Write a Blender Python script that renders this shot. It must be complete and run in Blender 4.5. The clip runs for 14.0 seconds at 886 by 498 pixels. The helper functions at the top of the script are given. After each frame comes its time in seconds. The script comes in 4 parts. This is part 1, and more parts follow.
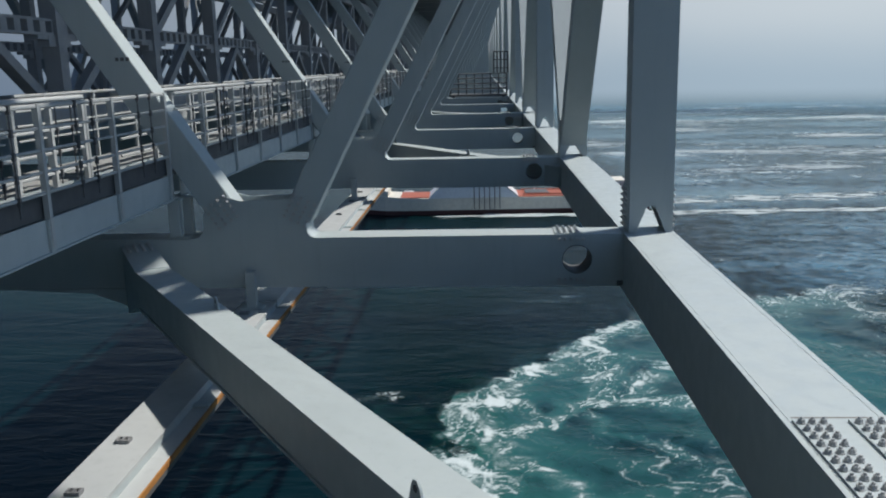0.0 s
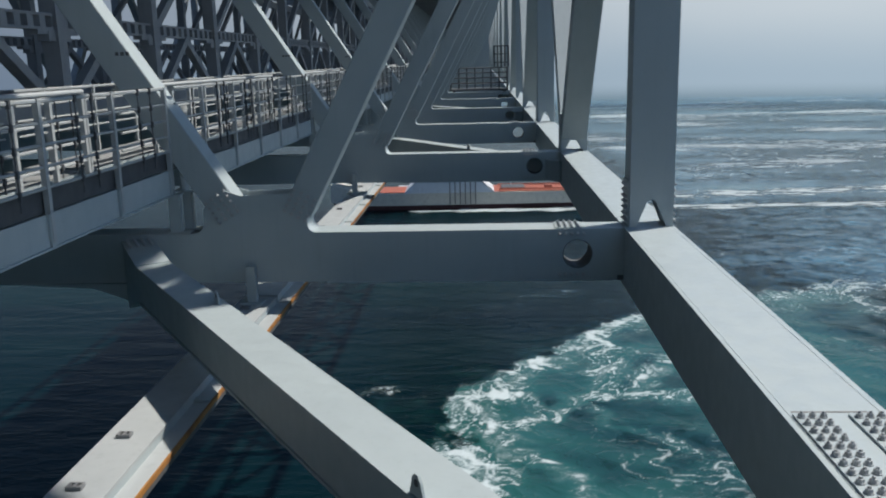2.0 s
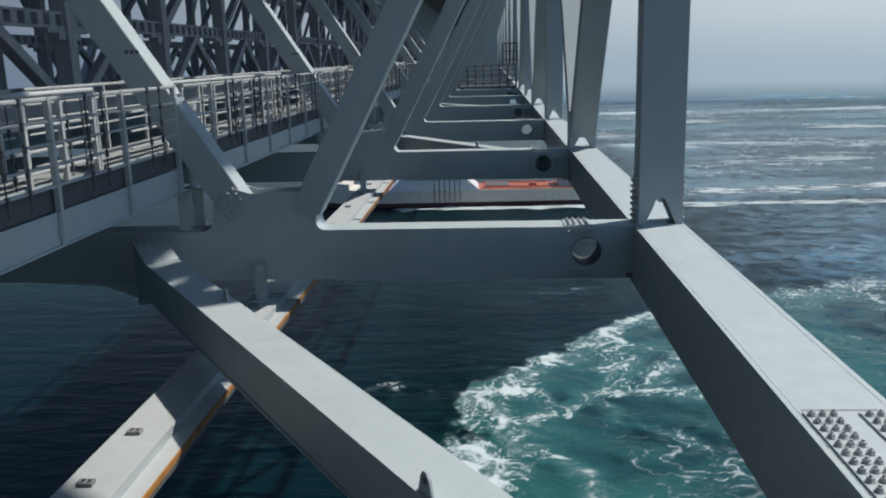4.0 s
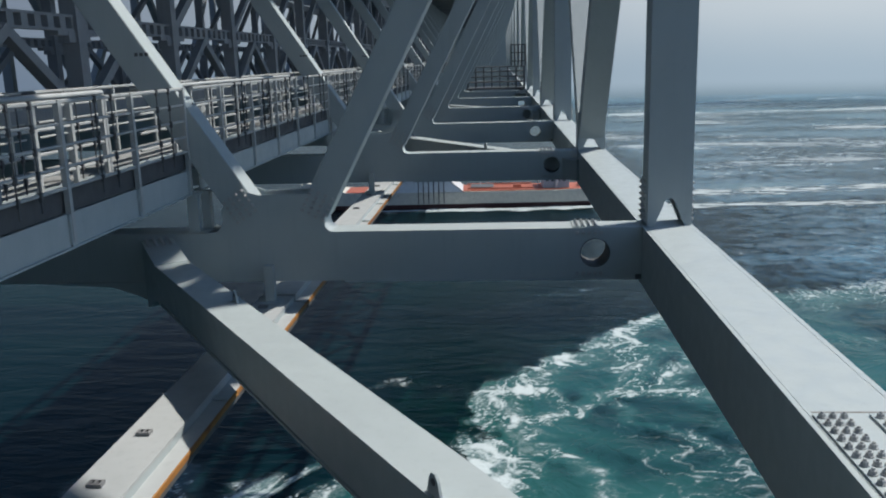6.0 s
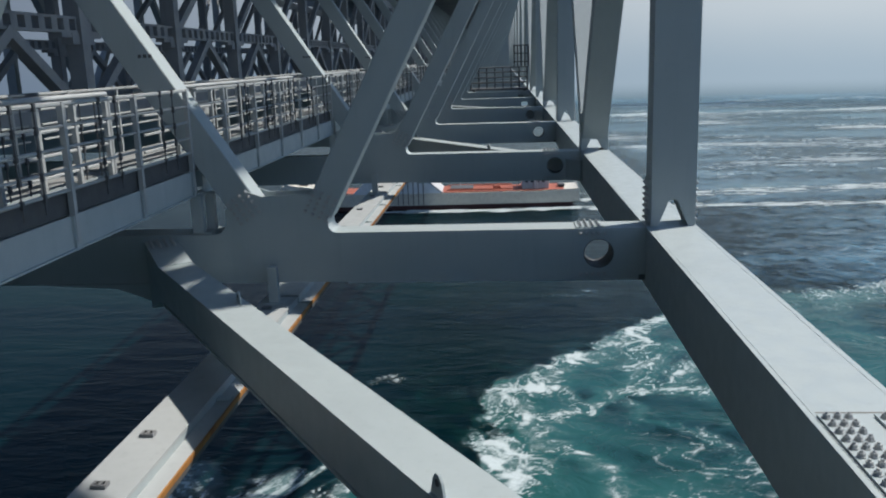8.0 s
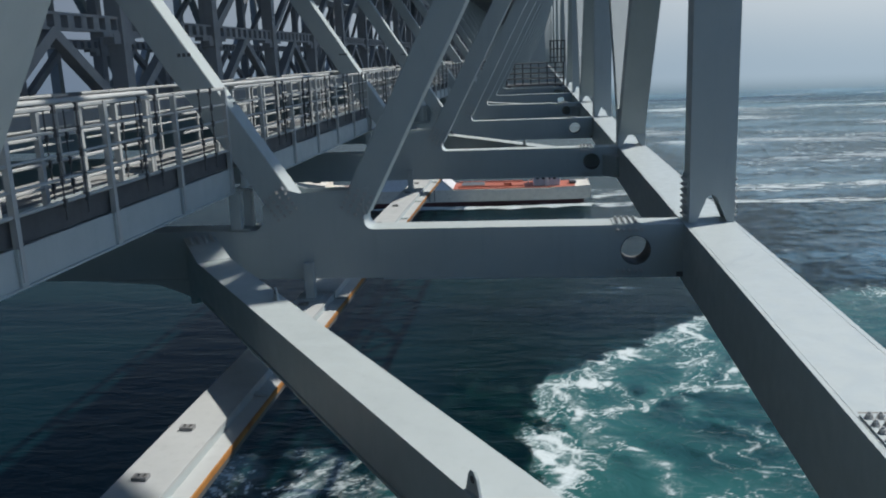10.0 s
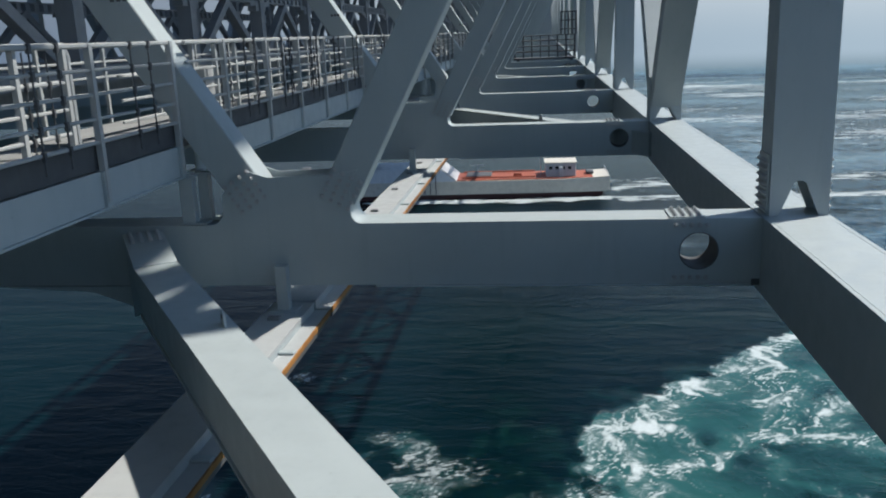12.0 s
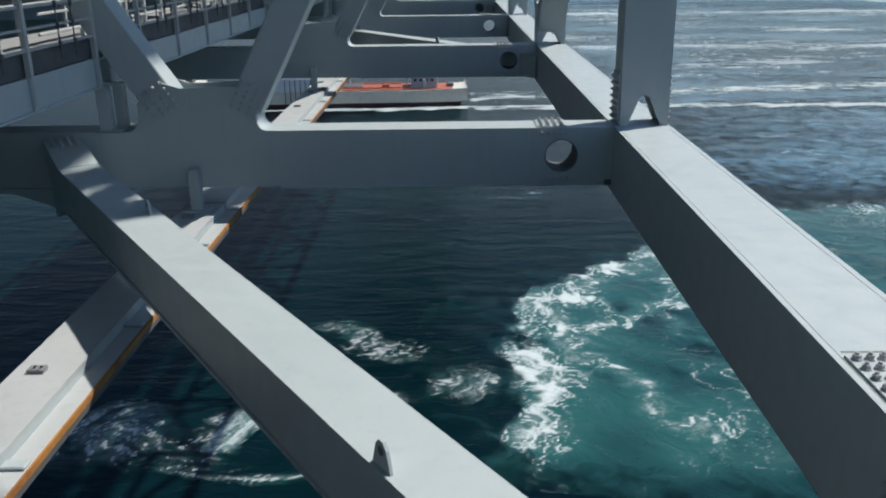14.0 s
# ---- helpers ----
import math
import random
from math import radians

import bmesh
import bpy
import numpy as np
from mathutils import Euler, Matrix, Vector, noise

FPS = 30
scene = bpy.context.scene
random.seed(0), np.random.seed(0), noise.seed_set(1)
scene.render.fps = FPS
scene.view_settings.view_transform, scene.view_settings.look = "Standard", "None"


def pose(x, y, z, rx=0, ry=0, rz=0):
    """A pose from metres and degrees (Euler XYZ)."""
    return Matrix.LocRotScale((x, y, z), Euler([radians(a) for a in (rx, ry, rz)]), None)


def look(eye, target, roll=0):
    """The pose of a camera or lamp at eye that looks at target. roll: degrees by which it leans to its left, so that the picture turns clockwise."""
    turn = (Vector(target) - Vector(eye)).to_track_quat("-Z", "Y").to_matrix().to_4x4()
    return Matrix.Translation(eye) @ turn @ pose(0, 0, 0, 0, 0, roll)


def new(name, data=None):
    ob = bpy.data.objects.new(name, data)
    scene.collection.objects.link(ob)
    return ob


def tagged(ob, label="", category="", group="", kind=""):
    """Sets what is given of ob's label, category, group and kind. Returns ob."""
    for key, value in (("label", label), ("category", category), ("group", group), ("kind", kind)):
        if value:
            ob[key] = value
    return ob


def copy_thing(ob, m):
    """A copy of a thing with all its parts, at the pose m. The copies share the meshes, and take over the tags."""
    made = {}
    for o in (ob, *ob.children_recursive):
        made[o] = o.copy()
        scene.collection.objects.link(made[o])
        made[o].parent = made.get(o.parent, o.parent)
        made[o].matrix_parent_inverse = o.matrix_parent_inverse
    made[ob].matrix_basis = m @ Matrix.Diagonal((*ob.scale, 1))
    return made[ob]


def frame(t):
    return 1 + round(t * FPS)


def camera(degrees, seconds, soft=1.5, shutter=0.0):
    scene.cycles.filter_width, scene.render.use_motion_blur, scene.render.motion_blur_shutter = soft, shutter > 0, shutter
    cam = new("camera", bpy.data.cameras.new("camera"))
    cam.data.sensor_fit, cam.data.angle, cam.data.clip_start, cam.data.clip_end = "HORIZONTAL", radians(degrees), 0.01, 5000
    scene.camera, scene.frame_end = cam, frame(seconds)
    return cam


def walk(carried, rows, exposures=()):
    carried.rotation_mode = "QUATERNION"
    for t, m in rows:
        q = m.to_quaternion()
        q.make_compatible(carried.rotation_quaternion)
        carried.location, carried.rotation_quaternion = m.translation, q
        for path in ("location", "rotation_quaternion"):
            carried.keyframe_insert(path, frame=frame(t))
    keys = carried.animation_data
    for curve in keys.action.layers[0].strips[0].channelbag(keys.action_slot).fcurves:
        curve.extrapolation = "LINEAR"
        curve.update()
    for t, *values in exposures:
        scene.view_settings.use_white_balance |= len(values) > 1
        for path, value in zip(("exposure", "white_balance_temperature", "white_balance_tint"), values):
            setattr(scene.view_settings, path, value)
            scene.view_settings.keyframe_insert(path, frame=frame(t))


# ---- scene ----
cam = camera(55.19, 14.0, soft=2.0)
PATH = [
    (0, pose(0.000, 0.000, 2.400, 77.753, 1.290, 2.543)),
    (0.5, pose(0.000, 0.000, 2.400, 77.552, 1.447, 2.955)),
    (1, pose(0.000, 0.000, 2.400, 77.521, 1.499, 3.148)),
    (1.5, pose(0.000, 0.000, 2.400, 77.468, 1.320, 2.515)),
    (2, pose(0.000, 0.000, 2.400, 77.392, 1.325, 2.570)),
    (2.5, pose(0.000, 0.000, 2.400, 77.341, 1.479, 2.720)),
    (3, pose(0.000, 0.000, 2.400, 77.306, 1.423, 2.893)),
    (3.5, pose(0.000, 0.000, 2.400, 77.228, 1.414, 2.998)),
    (6, pose(0.000, 0.000, 2.400, 77.360, 1.617, 3.684)),
    (6.5, pose(0.000, 0.000, 2.400, 77.364, 1.600, 3.638)),
    (7, pose(0.000, 0.000, 2.400, 77.400, 1.565, 3.578)),
    (7.5, pose(0.000, 0.000, 2.400, 77.417, 1.707, 3.691)),
    (10, pose(0.000, 0.000, 2.400, 77.271, 2.244, 6.237)),
    (10.5, pose(-0.083, 0.699, 2.328, 76.801, 2.772, 7.050)),
    (11, pose(-0.246, 1.656, 2.201, 76.238, 2.755, 7.180)),
    (11.5, pose(-0.249, 1.668, 2.201, 76.300, 2.748, 7.290)),
    (12, pose(-0.345, 2.617, 2.059, 75.799, 2.277, 6.529)),
    (12.5, pose(-0.267, 2.354, 1.969, 73.928, 1.400, 4.207)),
    (13, pose(-0.286, 2.240, 1.905, 72.912, 1.866, 3.293)),
    (13.5, pose(-0.218, 2.067, 1.917, 71.566, 0.883, 1.017)),
    (14, pose(-0.087, 1.218, 2.125, 70.709, 0.715, 0.370)),
]
walk(cam, PATH, exposures=((0, 0.14), (10, 0.14), (12, 0.26), (14, 0.26)))

# ---- light ----
SUN_DIR = Vector((0.61, 0.335, 1.0)).normalized()      # towards the sun
world = bpy.data.worlds.new("sky")
scene.world = world
world.use_nodes = True
wn = world.node_tree.nodes
sky = wn.new("ShaderNodeTexSky")
sky.sky_type = "NISHITA"
sky.sun_disc = False
sky.sun_elevation = math.asin(SUN_DIR.z)
sky.sun_rotation = math.atan2(SUN_DIR.x, SUN_DIR.y)
sky.air_density, sky.dust_density, sky.ozone_density = 1.0, 0.8, 3.0
wn["Background"].inputs["Strength"].default_value = 0.077
tint = wn.new("ShaderNodeMix")                          # cool, damp sea air
tint.data_type, tint.blend_type = "RGBA", "MULTIPLY"
tint.inputs[0].default_value = 1.0
tint.inputs[7].default_value = (0.64, 0.93, 1.18, 1)
hazy = wn.new("ShaderNodeMix")                          # a thin veil of haze over the clear sky
hazy.data_type = "RGBA"
hazy.inputs[0].default_value = 0.30
hazy.inputs[7].default_value = (3.0, 4.2, 5.5, 1)
world.node_tree.links.new(sky.outputs[0], tint.inputs[6])
world.node_tree.links.new(tint.outputs[2], hazy.inputs[6])
world.node_tree.links.new(hazy.outputs[2], wn["Background"].inputs["Color"])
sun_data = bpy.data.lights.new("sun", "SUN")
sun_data.energy, sun_data.angle, sun_data.color = 4.1, radians(1.0), (1.0, 0.955, 0.885)
sun = new("sun", sun_data)
sun.matrix_world = look((0, 0, 0), -SUN_DIR)
scene.view_settings.exposure = 0.14

# ---- measures of the bridge ----
XL, XR = 2.00, 2.69            # the outer lower chord
XC = (XL + XR) / 2
PL, PR = 2.06, 2.68            # the truss posts
Y1, S = 11.925, 10.212         # first cross frame ahead, and the bay
D, DC = 0.735, 0.85           # depth of cross beam and of chord
T = 0.50                       # thickness of a cross beam
TOP = 12.2                     # underside of the roadway
SEA = -42.0
XW = -31.0                     # the other outer chord
NODES = range(-2, 26)


def node_y(n):
    return Y1 + (n - 1) * S


# ---- materials ----
def base_material(name):
    m = bpy.data.materials.new(name)
    m.use_nodes = True
    return m, m.node_tree.nodes, m.node_tree.links, m.node_tree.nodes["Principled BSDF"]


def mix_colour(n, l, fac, a, b):
    mx = n.new("ShaderNodeMix")
    mx.data_type = "RGBA"
    for socket, value in ((mx.inputs[0], fac), (mx.inputs[6], a), (mx.inputs[7], b)):
        if isinstance(value, (int, float)):
            socket.default_value = value
        elif isinstance(value, tuple):
            socket.default_value = (*value, 1)
        else:
            l.new(value, socket)
    return mx.outputs[2]


def ramp(n, l, fac, lo, hi, a=0.0, b=1.0):
    r = n.new("ShaderNodeMapRange")
    r.interpolation_type = "SMOOTHSTEP"
    r.inputs[1].default_value, r.inputs[2].default_value = lo, hi
    r.inputs[3].default_value, r.inputs[4].default_value = a, b
    l.new(fac, r.inputs[0])
    return r.outputs[0]


def maths(n, l, op, a, b=0.0, c=0.0):
    m = n.new("ShaderNodeMath")
    m.operation = op
    for i, value in enumerate((a, b, c)):
        if isinstance(value, (int, float)):
            m.inputs[i].default_value = value
        else:
            l.new(value, m.inputs[i])
    return m.outputs[0]


def noise_tex(n, l, vec, scale, detail=4.0, rough=0.55, distort=0.0):
    t = n.new("ShaderNodeTexNoise")
    t.inputs["Scale"].default_value, t.inputs["Detail"].default_value = scale, detail
    t.inputs["Roughness"].default_value, t.inputs["Distortion"].default_value = rough, distort
    if vec is not None:
        l.new(vec, t.inputs["Vector"])
    return t.outputs["Fac"]


def stretched(n, l, vec, scale):
    mp = n.new("ShaderNodeMapping")
    mp.inputs["Scale"].default_value = scale
    l.new(vec, mp.inputs["Vector"])
    return mp.outputs[0]


def painted_steel(name, colour, rough=0.5, stain=0.28, rust=0.0, metal=0.0, spots=True):
    """Weathered paint on steel plate: soft clouds, runs of dirt, small chips."""
    m, n, l, b = base_material(name)
    pos = n.new("ShaderNodeNewGeometry").outputs["Position"]
    dark = tuple(c * (1 - stain) * k for c, k in zip(colour, (0.98, 0.99, 1.0)))
    cloud = ramp(n, l, noise_tex(n, l, pos, 0.9, 5, 0.6, 0.4), 0.38, 0.72)
    runs = ramp(n, l, noise_tex(n, l, stretched(n, l, pos, (9, 9, 0.7)), 1.0, 4), 0.52, 0.78)
    wear = maths(n, l, "MULTIPLY", maths(n, l, "ADD", cloud, runs), 0.32)
    c = mix_colour(n, l, wear, colour, dark)
    if spots:
        fine = ramp(n, l, noise_tex(n, l, pos, 26, 3, 0.6), 0.66, 0.75)
        c = mix_colour(n, l, maths(n, l, "MULTIPLY", fine, 0.3), c, tuple(x * 0.5 for x in colour))
    if rust:
        r = ramp(n, l, noise_tex(n, l, pos, 3.1, 6, 0.65), 0.62 - 0.25 * rust, 0.74)
        c = mix_colour(n, l, r, c, (0.20, 0.075, 0.025))
    l.new(c, b.inputs["Base Color"])
    rr = ramp(n, l, noise_tex(n, l, pos, 5, 3), 0.3, 0.7, rough - 0.1, rough + 0.12)
    l.new(rr, b.inputs["Roughness"])
    b.inputs["Metallic"].default_value = metal
    bump = n.new("ShaderNodeBump")
    bump.inputs["Strength"].default_value, bump.inputs["Distance"].default_value = 0.12, 0.01
    l.new(noise_tex(n, l, pos, 14, 4), bump.inputs["Height"])
    l.new(bump.outputs[0], b.inputs["Normal"])
    return m


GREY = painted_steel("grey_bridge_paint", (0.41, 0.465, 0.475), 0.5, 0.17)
# the bridge grey again, darkened for members in the deck's shade
GREY_SHADED = painted_steel("grey_paint_in_shade", (0.27, 0.285, 0.30), 0.55, 0.45, spots=False)
WHITE = painted_steel("white_rail_paint", (0.45, 0.475, 0.48), 0.5, 0.3)
RAIL = painted_steel("pale_railing_paint", (0.44, 0.46, 0.46), 0.45, 0.35, spots=False)
BOLT = painted_steel("painted_bolt", (0.42, 0.43, 0.43), 0.5, 0.4, spots=False)
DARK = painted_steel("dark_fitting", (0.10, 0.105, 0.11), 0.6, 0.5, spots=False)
RUST = painted_steel("rusty_orange_edge", (0.42, 0.19, 0.045), 0.8, 0.8, 0.9)
GRATE = painted_steel("walkway_grating", (0.30, 0.31, 0.31), 0.7, 0.5)
CLAMP = painted_steel("grey_clamp", (0.24, 0.245, 0.25), 0.55, 0.5, spots=False)
STAIN = painted_steel("dirt_run", (0.21, 0.20, 0.185), 0.8, 0.6, 0.25)
DARK_GREY = painted_steel("dark_grey_board", (0.09, 0.095, 0.10), 0.7, 0.5)
CABLE = painted_steel("dark_cable", (0.09, 0.095, 0.10), 0.5, 0.3, spots=False)


# ---- mesh helpers ----
def part(name, bm, material, parent=None, label=""):
    me = bpy.data.meshes.new(name)
    bm.to_mesh(me)
    bm.free()
    me.materials.append(material)
    ob = new(name, me)
    if parent is not None:
        ob.parent = parent
    if label:
        ob["label"] = label
    return ob


def shared(name, me, parent, m):
    ob = new(name, me)
    ob.parent = parent
    ob.matrix_basis = m
    return ob


def mesh_of(name, bm, material):
    me = bpy.data.meshes.new(name)
    bm.to_mesh(me)
    bm.free()
    me.materials.append(material)
    return me


def thing(name, at, label, category, group=""):
    ob = new(name)
    ob.empty_display_size = 0.2
    ob.matrix_basis = at
    return tagged(ob, label, category, group)


def box(bm, x0, x1, y0, y1, z0, z1, bevel=0.0):
    m = Matrix.Translation(((x0 + x1) / 2, (y0 + y1) / 2, (z0 + z1) / 2)) @ Matrix.Diagonal((x1 - x0, y1 - y0, z1 - z0, 1))
    r = bmesh.ops.create_cube(bm, size=1, matrix=m)
    if bevel:
        edges = list({e for v in r["verts"] for e in v.link_edges})
        bmesh.ops.bevel(bm, geom=edges, offset=bevel, segments=1, affect="EDGES")
    return bm


def boxed(*args, bevel=0.0):
    return box(bmesh.new(), *args, bevel=bevel)


def beam_between(bm, a, b, w, h, up=(0, 0, 1), bevel=0.0):
    """A box member from a to b; w across, h along up."""
    a, b = Vector(a), Vector(b)
    y = (b - a).normalized()
    x = y.cross(Vector(up)).normalized()
    z = x.cross(y)
    rot = Matrix((x, y, z)).transposed().to_4x4()
    m = Matrix.Translation((a + b) / 2) @ rot @ Matrix.Diagonal((w, (b - a).length, h, 1))
    r = bmesh.ops.create_cube(bm, size=1, matrix=m)
    if bevel:
        edges = list({e for v in r["verts"] for e in v.link_edges})
        bmesh.ops.bevel(bm, geom=edges, offset=bevel, segments=1, affect="EDGES")
    return bm


def tube(bm, a, b, r, sides=8):
    a, b = Vector(a), Vector(b)
    rot = (b - a).to_track_quat("Z", "Y").to_matrix().to_4x4()
    bmesh.ops.create_cone(bm, cap_ends=True, segments=sides, radius1=r, radius2=r, depth=(b - a).length, matrix=Matrix.Translation((a + b) / 2) @ rot)
    return bm


def slab(bm, outline, y0, y1):
    """A plate with an outline in x, z and its thickness in y."""
    front = [bm.verts.new((x, y0, z)) for x, z in outline]
    back = [bm.verts.new((x, y1, z)) for x, z in outline]
    bm.faces.new(front)
    bm.faces.new(back[::-1])
    for i in range(len(outline)):
        j = (i + 1) % len(outline)
        bm.faces.new((front[j], front[i], back[i], back[j]))
    bmesh.ops.recalc_face_normals(bm, faces=bm.faces)
    return bm


def arc(cx, cz, r, a0, a1, steps=8):
    return [(cx + r * math.cos(radians(a0 + (a1 - a0) * i / steps)), cz + r * math.sin(radians(a0 + (a1 - a0) * i / steps))) for i in range(steps + 1)]


def bolt_mesh():
    bm = bmesh.new()
    bmesh.ops.create_cone(bm, cap_ends=True, segments=10, radius1=0.030, radius2=0.029, depth=0.008, matrix=Matrix.Translation((0, 0, 0.004)))
    bmesh.ops.create_cone(bm, cap_ends=True, segments=6, radius1=0.024, radius2=0.022, depth=0.022, matrix=Matrix.Translation((0, 0, 0.019)))
    bmesh.ops.create_cone(bm, cap_ends=True, segments=6, radius1=0.013, radius2=0.010, depth=0.014, matrix=Matrix.Translation((0, 0, 0.037)))
    return mesh_of("bolt", bm, BOLT)


BOLT_MESH = bolt_mesh()

# ---- the bridge: cross frames ----
HX, HZ, HR = 1.335, -0.366, 0.215        # the round hole near the beam's end


def ring_block(bm, x0, x1, z0, z1, y0, y1, cx, cz, r, steps=40):
    """A block with a round hole through it, open at its two ends in x."""
    rows = []
    for i in range(steps):
        a = 2 * math.pi * i / steps
        c, s = math.cos(a), math.sin(a)
        k = min((x1 - cx) / c if c > 1e-6 else (x0 - cx) / c if c < -1e-6 else 1e9, (z1 - cz) / s if s > 1e-6 else (z0 - cz) / s if s < -1e-6 else 1e9)
        rows.append([bm.verts.new(p) for p in ((cx + r * c, y0, cz + r * s), (cx + k * c, y0, cz + k * s), (cx + r * c, y1, cz + r * s), (cx + k * c, y1, cz + k * s))])
    corners = [(x1, z1), (x0, z1), (x0, z0), (x1, z0)]
    angles = [math.atan2(z - cz, x - cx) % (2 * math.pi) for x, z in corners]
    for i in range(steps):
        a, b = rows[i], rows[(i + 1) % steps]
        a0, a1 = 2 * math.pi * i / steps, 2 * math.pi * (i + 1) / steps
        extra = [c for c, g in zip(corners, angles) if a0 < g < a1]
        f = [bm.verts.new((x, y0, z)) for x, z in extra]
        k = [bm.verts.new((x, y1, z)) for x, z in extra]
        bm.faces.new([a[0], b[0], b[1], *f, a[1]])
        bm.faces.new([b[2], a[2], a[3], *k, b[3]])
        bm.faces.new([b[0], a[0], a[2], b[2]])
        chain, back = [a[1], *f, b[1]], [a[3], *k, b[3]]
        for j in range(len(chain) - 1):
            bm.faces.new([chain[j], chain[j + 1], back[j + 1], back[j]])
    bmesh.ops.recalc_face_normals(bm, faces=bm.faces)
    return bm


def ring_sleeve(cx, cz, r, wall, y0, y1, steps=40):
    """A short open tube along y."""
    bm = bmesh.new()
    rows = []
    for i in range(steps):
        c, q = math.cos(2 * math.pi * i / steps), math.sin(2 * math.pi * i / steps)
        rows.append([bm.verts.new((cx + k * c, y, cz + k * q)) for k, y in ((r, y0), (r, y1), (r - wall, y1), (r - wall, y0))])
    for a, b in zip(rows, rows[1:] + rows[:1]):
        for k in range(4):
            bm.faces.new((a[k], a[(k + 1) % 4], b[(k + 1) % 4], b[k]))
    bmesh.ops.recalc_face_normals(bm, faces=bm.faces)
    return bm


def bolt_field(parent, origin, along, across, normal, rows, cols, pitch, gauge, skip=()):
    """Bolts on a plate: rows along one way, columns along the other."""
    o, u, v, n = (Vector(a) for a in (origin, along, across, normal))
    u.normalize(), v.normalize(), n.normalize()
    rot = n.to_track_quat("Z", "Y").to_matrix().to_4x4()
    for i in range(rows):
        for j in range(cols):
            if (i, j) in skip:
                continue
            shared("bolt", BOLT_MESH, parent, Matrix.Translation(o + u * (i * pitch) + v * (j * gauge)) @ rot @ pose(0, 0, 0, 0, 0, (i * 37 + j * 23) % 60))


BRACE_R = ((-2.69, 0.30), 0.525)           # foot and lean of the two inclined braces
BRACE_L = ((-3.72, 0.30), -0.645)


def brace_mesh(foot, lean, w, y0, y1, up_to):
    bm = bmesh.new()
    a = Vector((foot[0], (y0 + y1) / 2, foot[1]))
    b = Vector((foot[0] + lean * (up_to - foot[1]), (y0 + y1) / 2, up_to))
    beam_between(bm, a, b, y1 - y0, w, up=(1, 0, 0), bevel=0.012)
    return bm, (b - a).normalized()


def cross_frame(y, near):
    fr = thing("cross_frame", pose(0, y, 0), "grey-painted steel cross beam with a round hole and two inclined braces", "bridge frame", "cross frames under the bridge")
    left_end = XW + 0.3
    part("beam", slab(bmesh.new(), [(left_end, -D), (HX - 0.42, -D), (HX - 0.42, 0), (left_end, 0)], 0.0, T), GREY, fr)
    edge = arc(-2.43, 0.12, 0.12, 270, 180, 7)
    outline = edge + [(-2.55, 0.50), (-2.44, 0.62), (-2.70, 0.57), (-3.50, 0.55), (-3.72, 0.62), (-4.06, 0.36)] + arc(-4.24, 0.18, 0.18, 0, -90, 6)
    for y0 in (0.0, T - 0.03):
        part("gusset_plate", slab(bmesh.new(), outline, y0, y0 + 0.03), GREY, fr)
    flange = edge + [(-2.55, 0.48)]
    part("curved_flange", slab(bmesh.new(), flange + [(-2.58, 0.48)] + arc(-2.43, 0.12, 0.15, 180, 262, 7), 0.031, T - 0.031), GREY, fr)
    part("holed_end", ring_block(bmesh.new(), HX - 0.42, HX + 0.42, -D, 0.0, 0.0, T, HX, HZ, HR), GREY, fr)
    # dark lining paints the shade inside the hole
    part("hole_shade_sleeve", ring_sleeve(HX, HZ, HR - 0.001, 0.012, 0.004, T - 0.004), DARK, fr, "dark sleeve painted as the shade inside the round hole")
    part("beam_end", boxed(HX + 0.42, XL, 0.0, T, -D, 0.0), GREY, fr)
    part("bottom_flange", boxed(-2.3, XL - 0.02, -0.02, T + 0.02, -D - 0.022, -D - 0.002), GREY, fr)
    for foot, lean, w in ((*BRACE_R, 0.42), (*BRACE_L, 0.44)):
        bm, way = brace_mesh(foot, lean, w, 0.035, T - 0.035, TOP - 0.4)
        arm = part("brace", bm, GREY, fr)
        if lean < 0:
            for k in range(3):
                bar = part("marking", boxed(-0.03 + k * 0.075, 0.02 + k * 0.075, 0.029, 0.032, -0.025, 0.025), DARK, arm)
                bar.location = (-5.10, 0, 2.58)
        if near:
            side = Vector((way.z, 0, -way.x))
            o = Vector((foot[0], -0.003, foot[1])) + way * -0.06 - side * 0.17
            bolt_field(fr, o, way, side, (0, -1, 0), 5, 4, 0.085, 0.11)
    if near:
        bolt_field(fr, (1.08, 0.07, 0.018), (0, 1, 0), (1, 0, 0), (0, 0, 1), 4, 4, 0.11, 0.085)
        part("splice_plate", boxed(1.02, 1.40, 0.02, T - 0.02, 0.002, 0.018), GREY, fr)
        bolt_field(fr, (1.08, -0.004, -0.07), (1, 0, 0), (0, 0, -1), (0, -1, 0), 5, 1, 0.085, 0.1)
        bolt_field(fr, (1.08, -0.004, -0.665), (1, 0, 0), (0, 0, -1), (0, -1, 0), 5, 1, 0.085, 0.1)
        part("corner_gap", boxed(XL - 0.10, XL - 0.01, -0.026, -0.021, -D - 0.02, -D + 0.055), DARK, fr, "dark notch at the beam's corner")
    part("upper_beam", boxed(XW, XL, 0.0, T, TOP - 1.1, TOP - 0.02), GREY_SHADED, fr)
    return fr


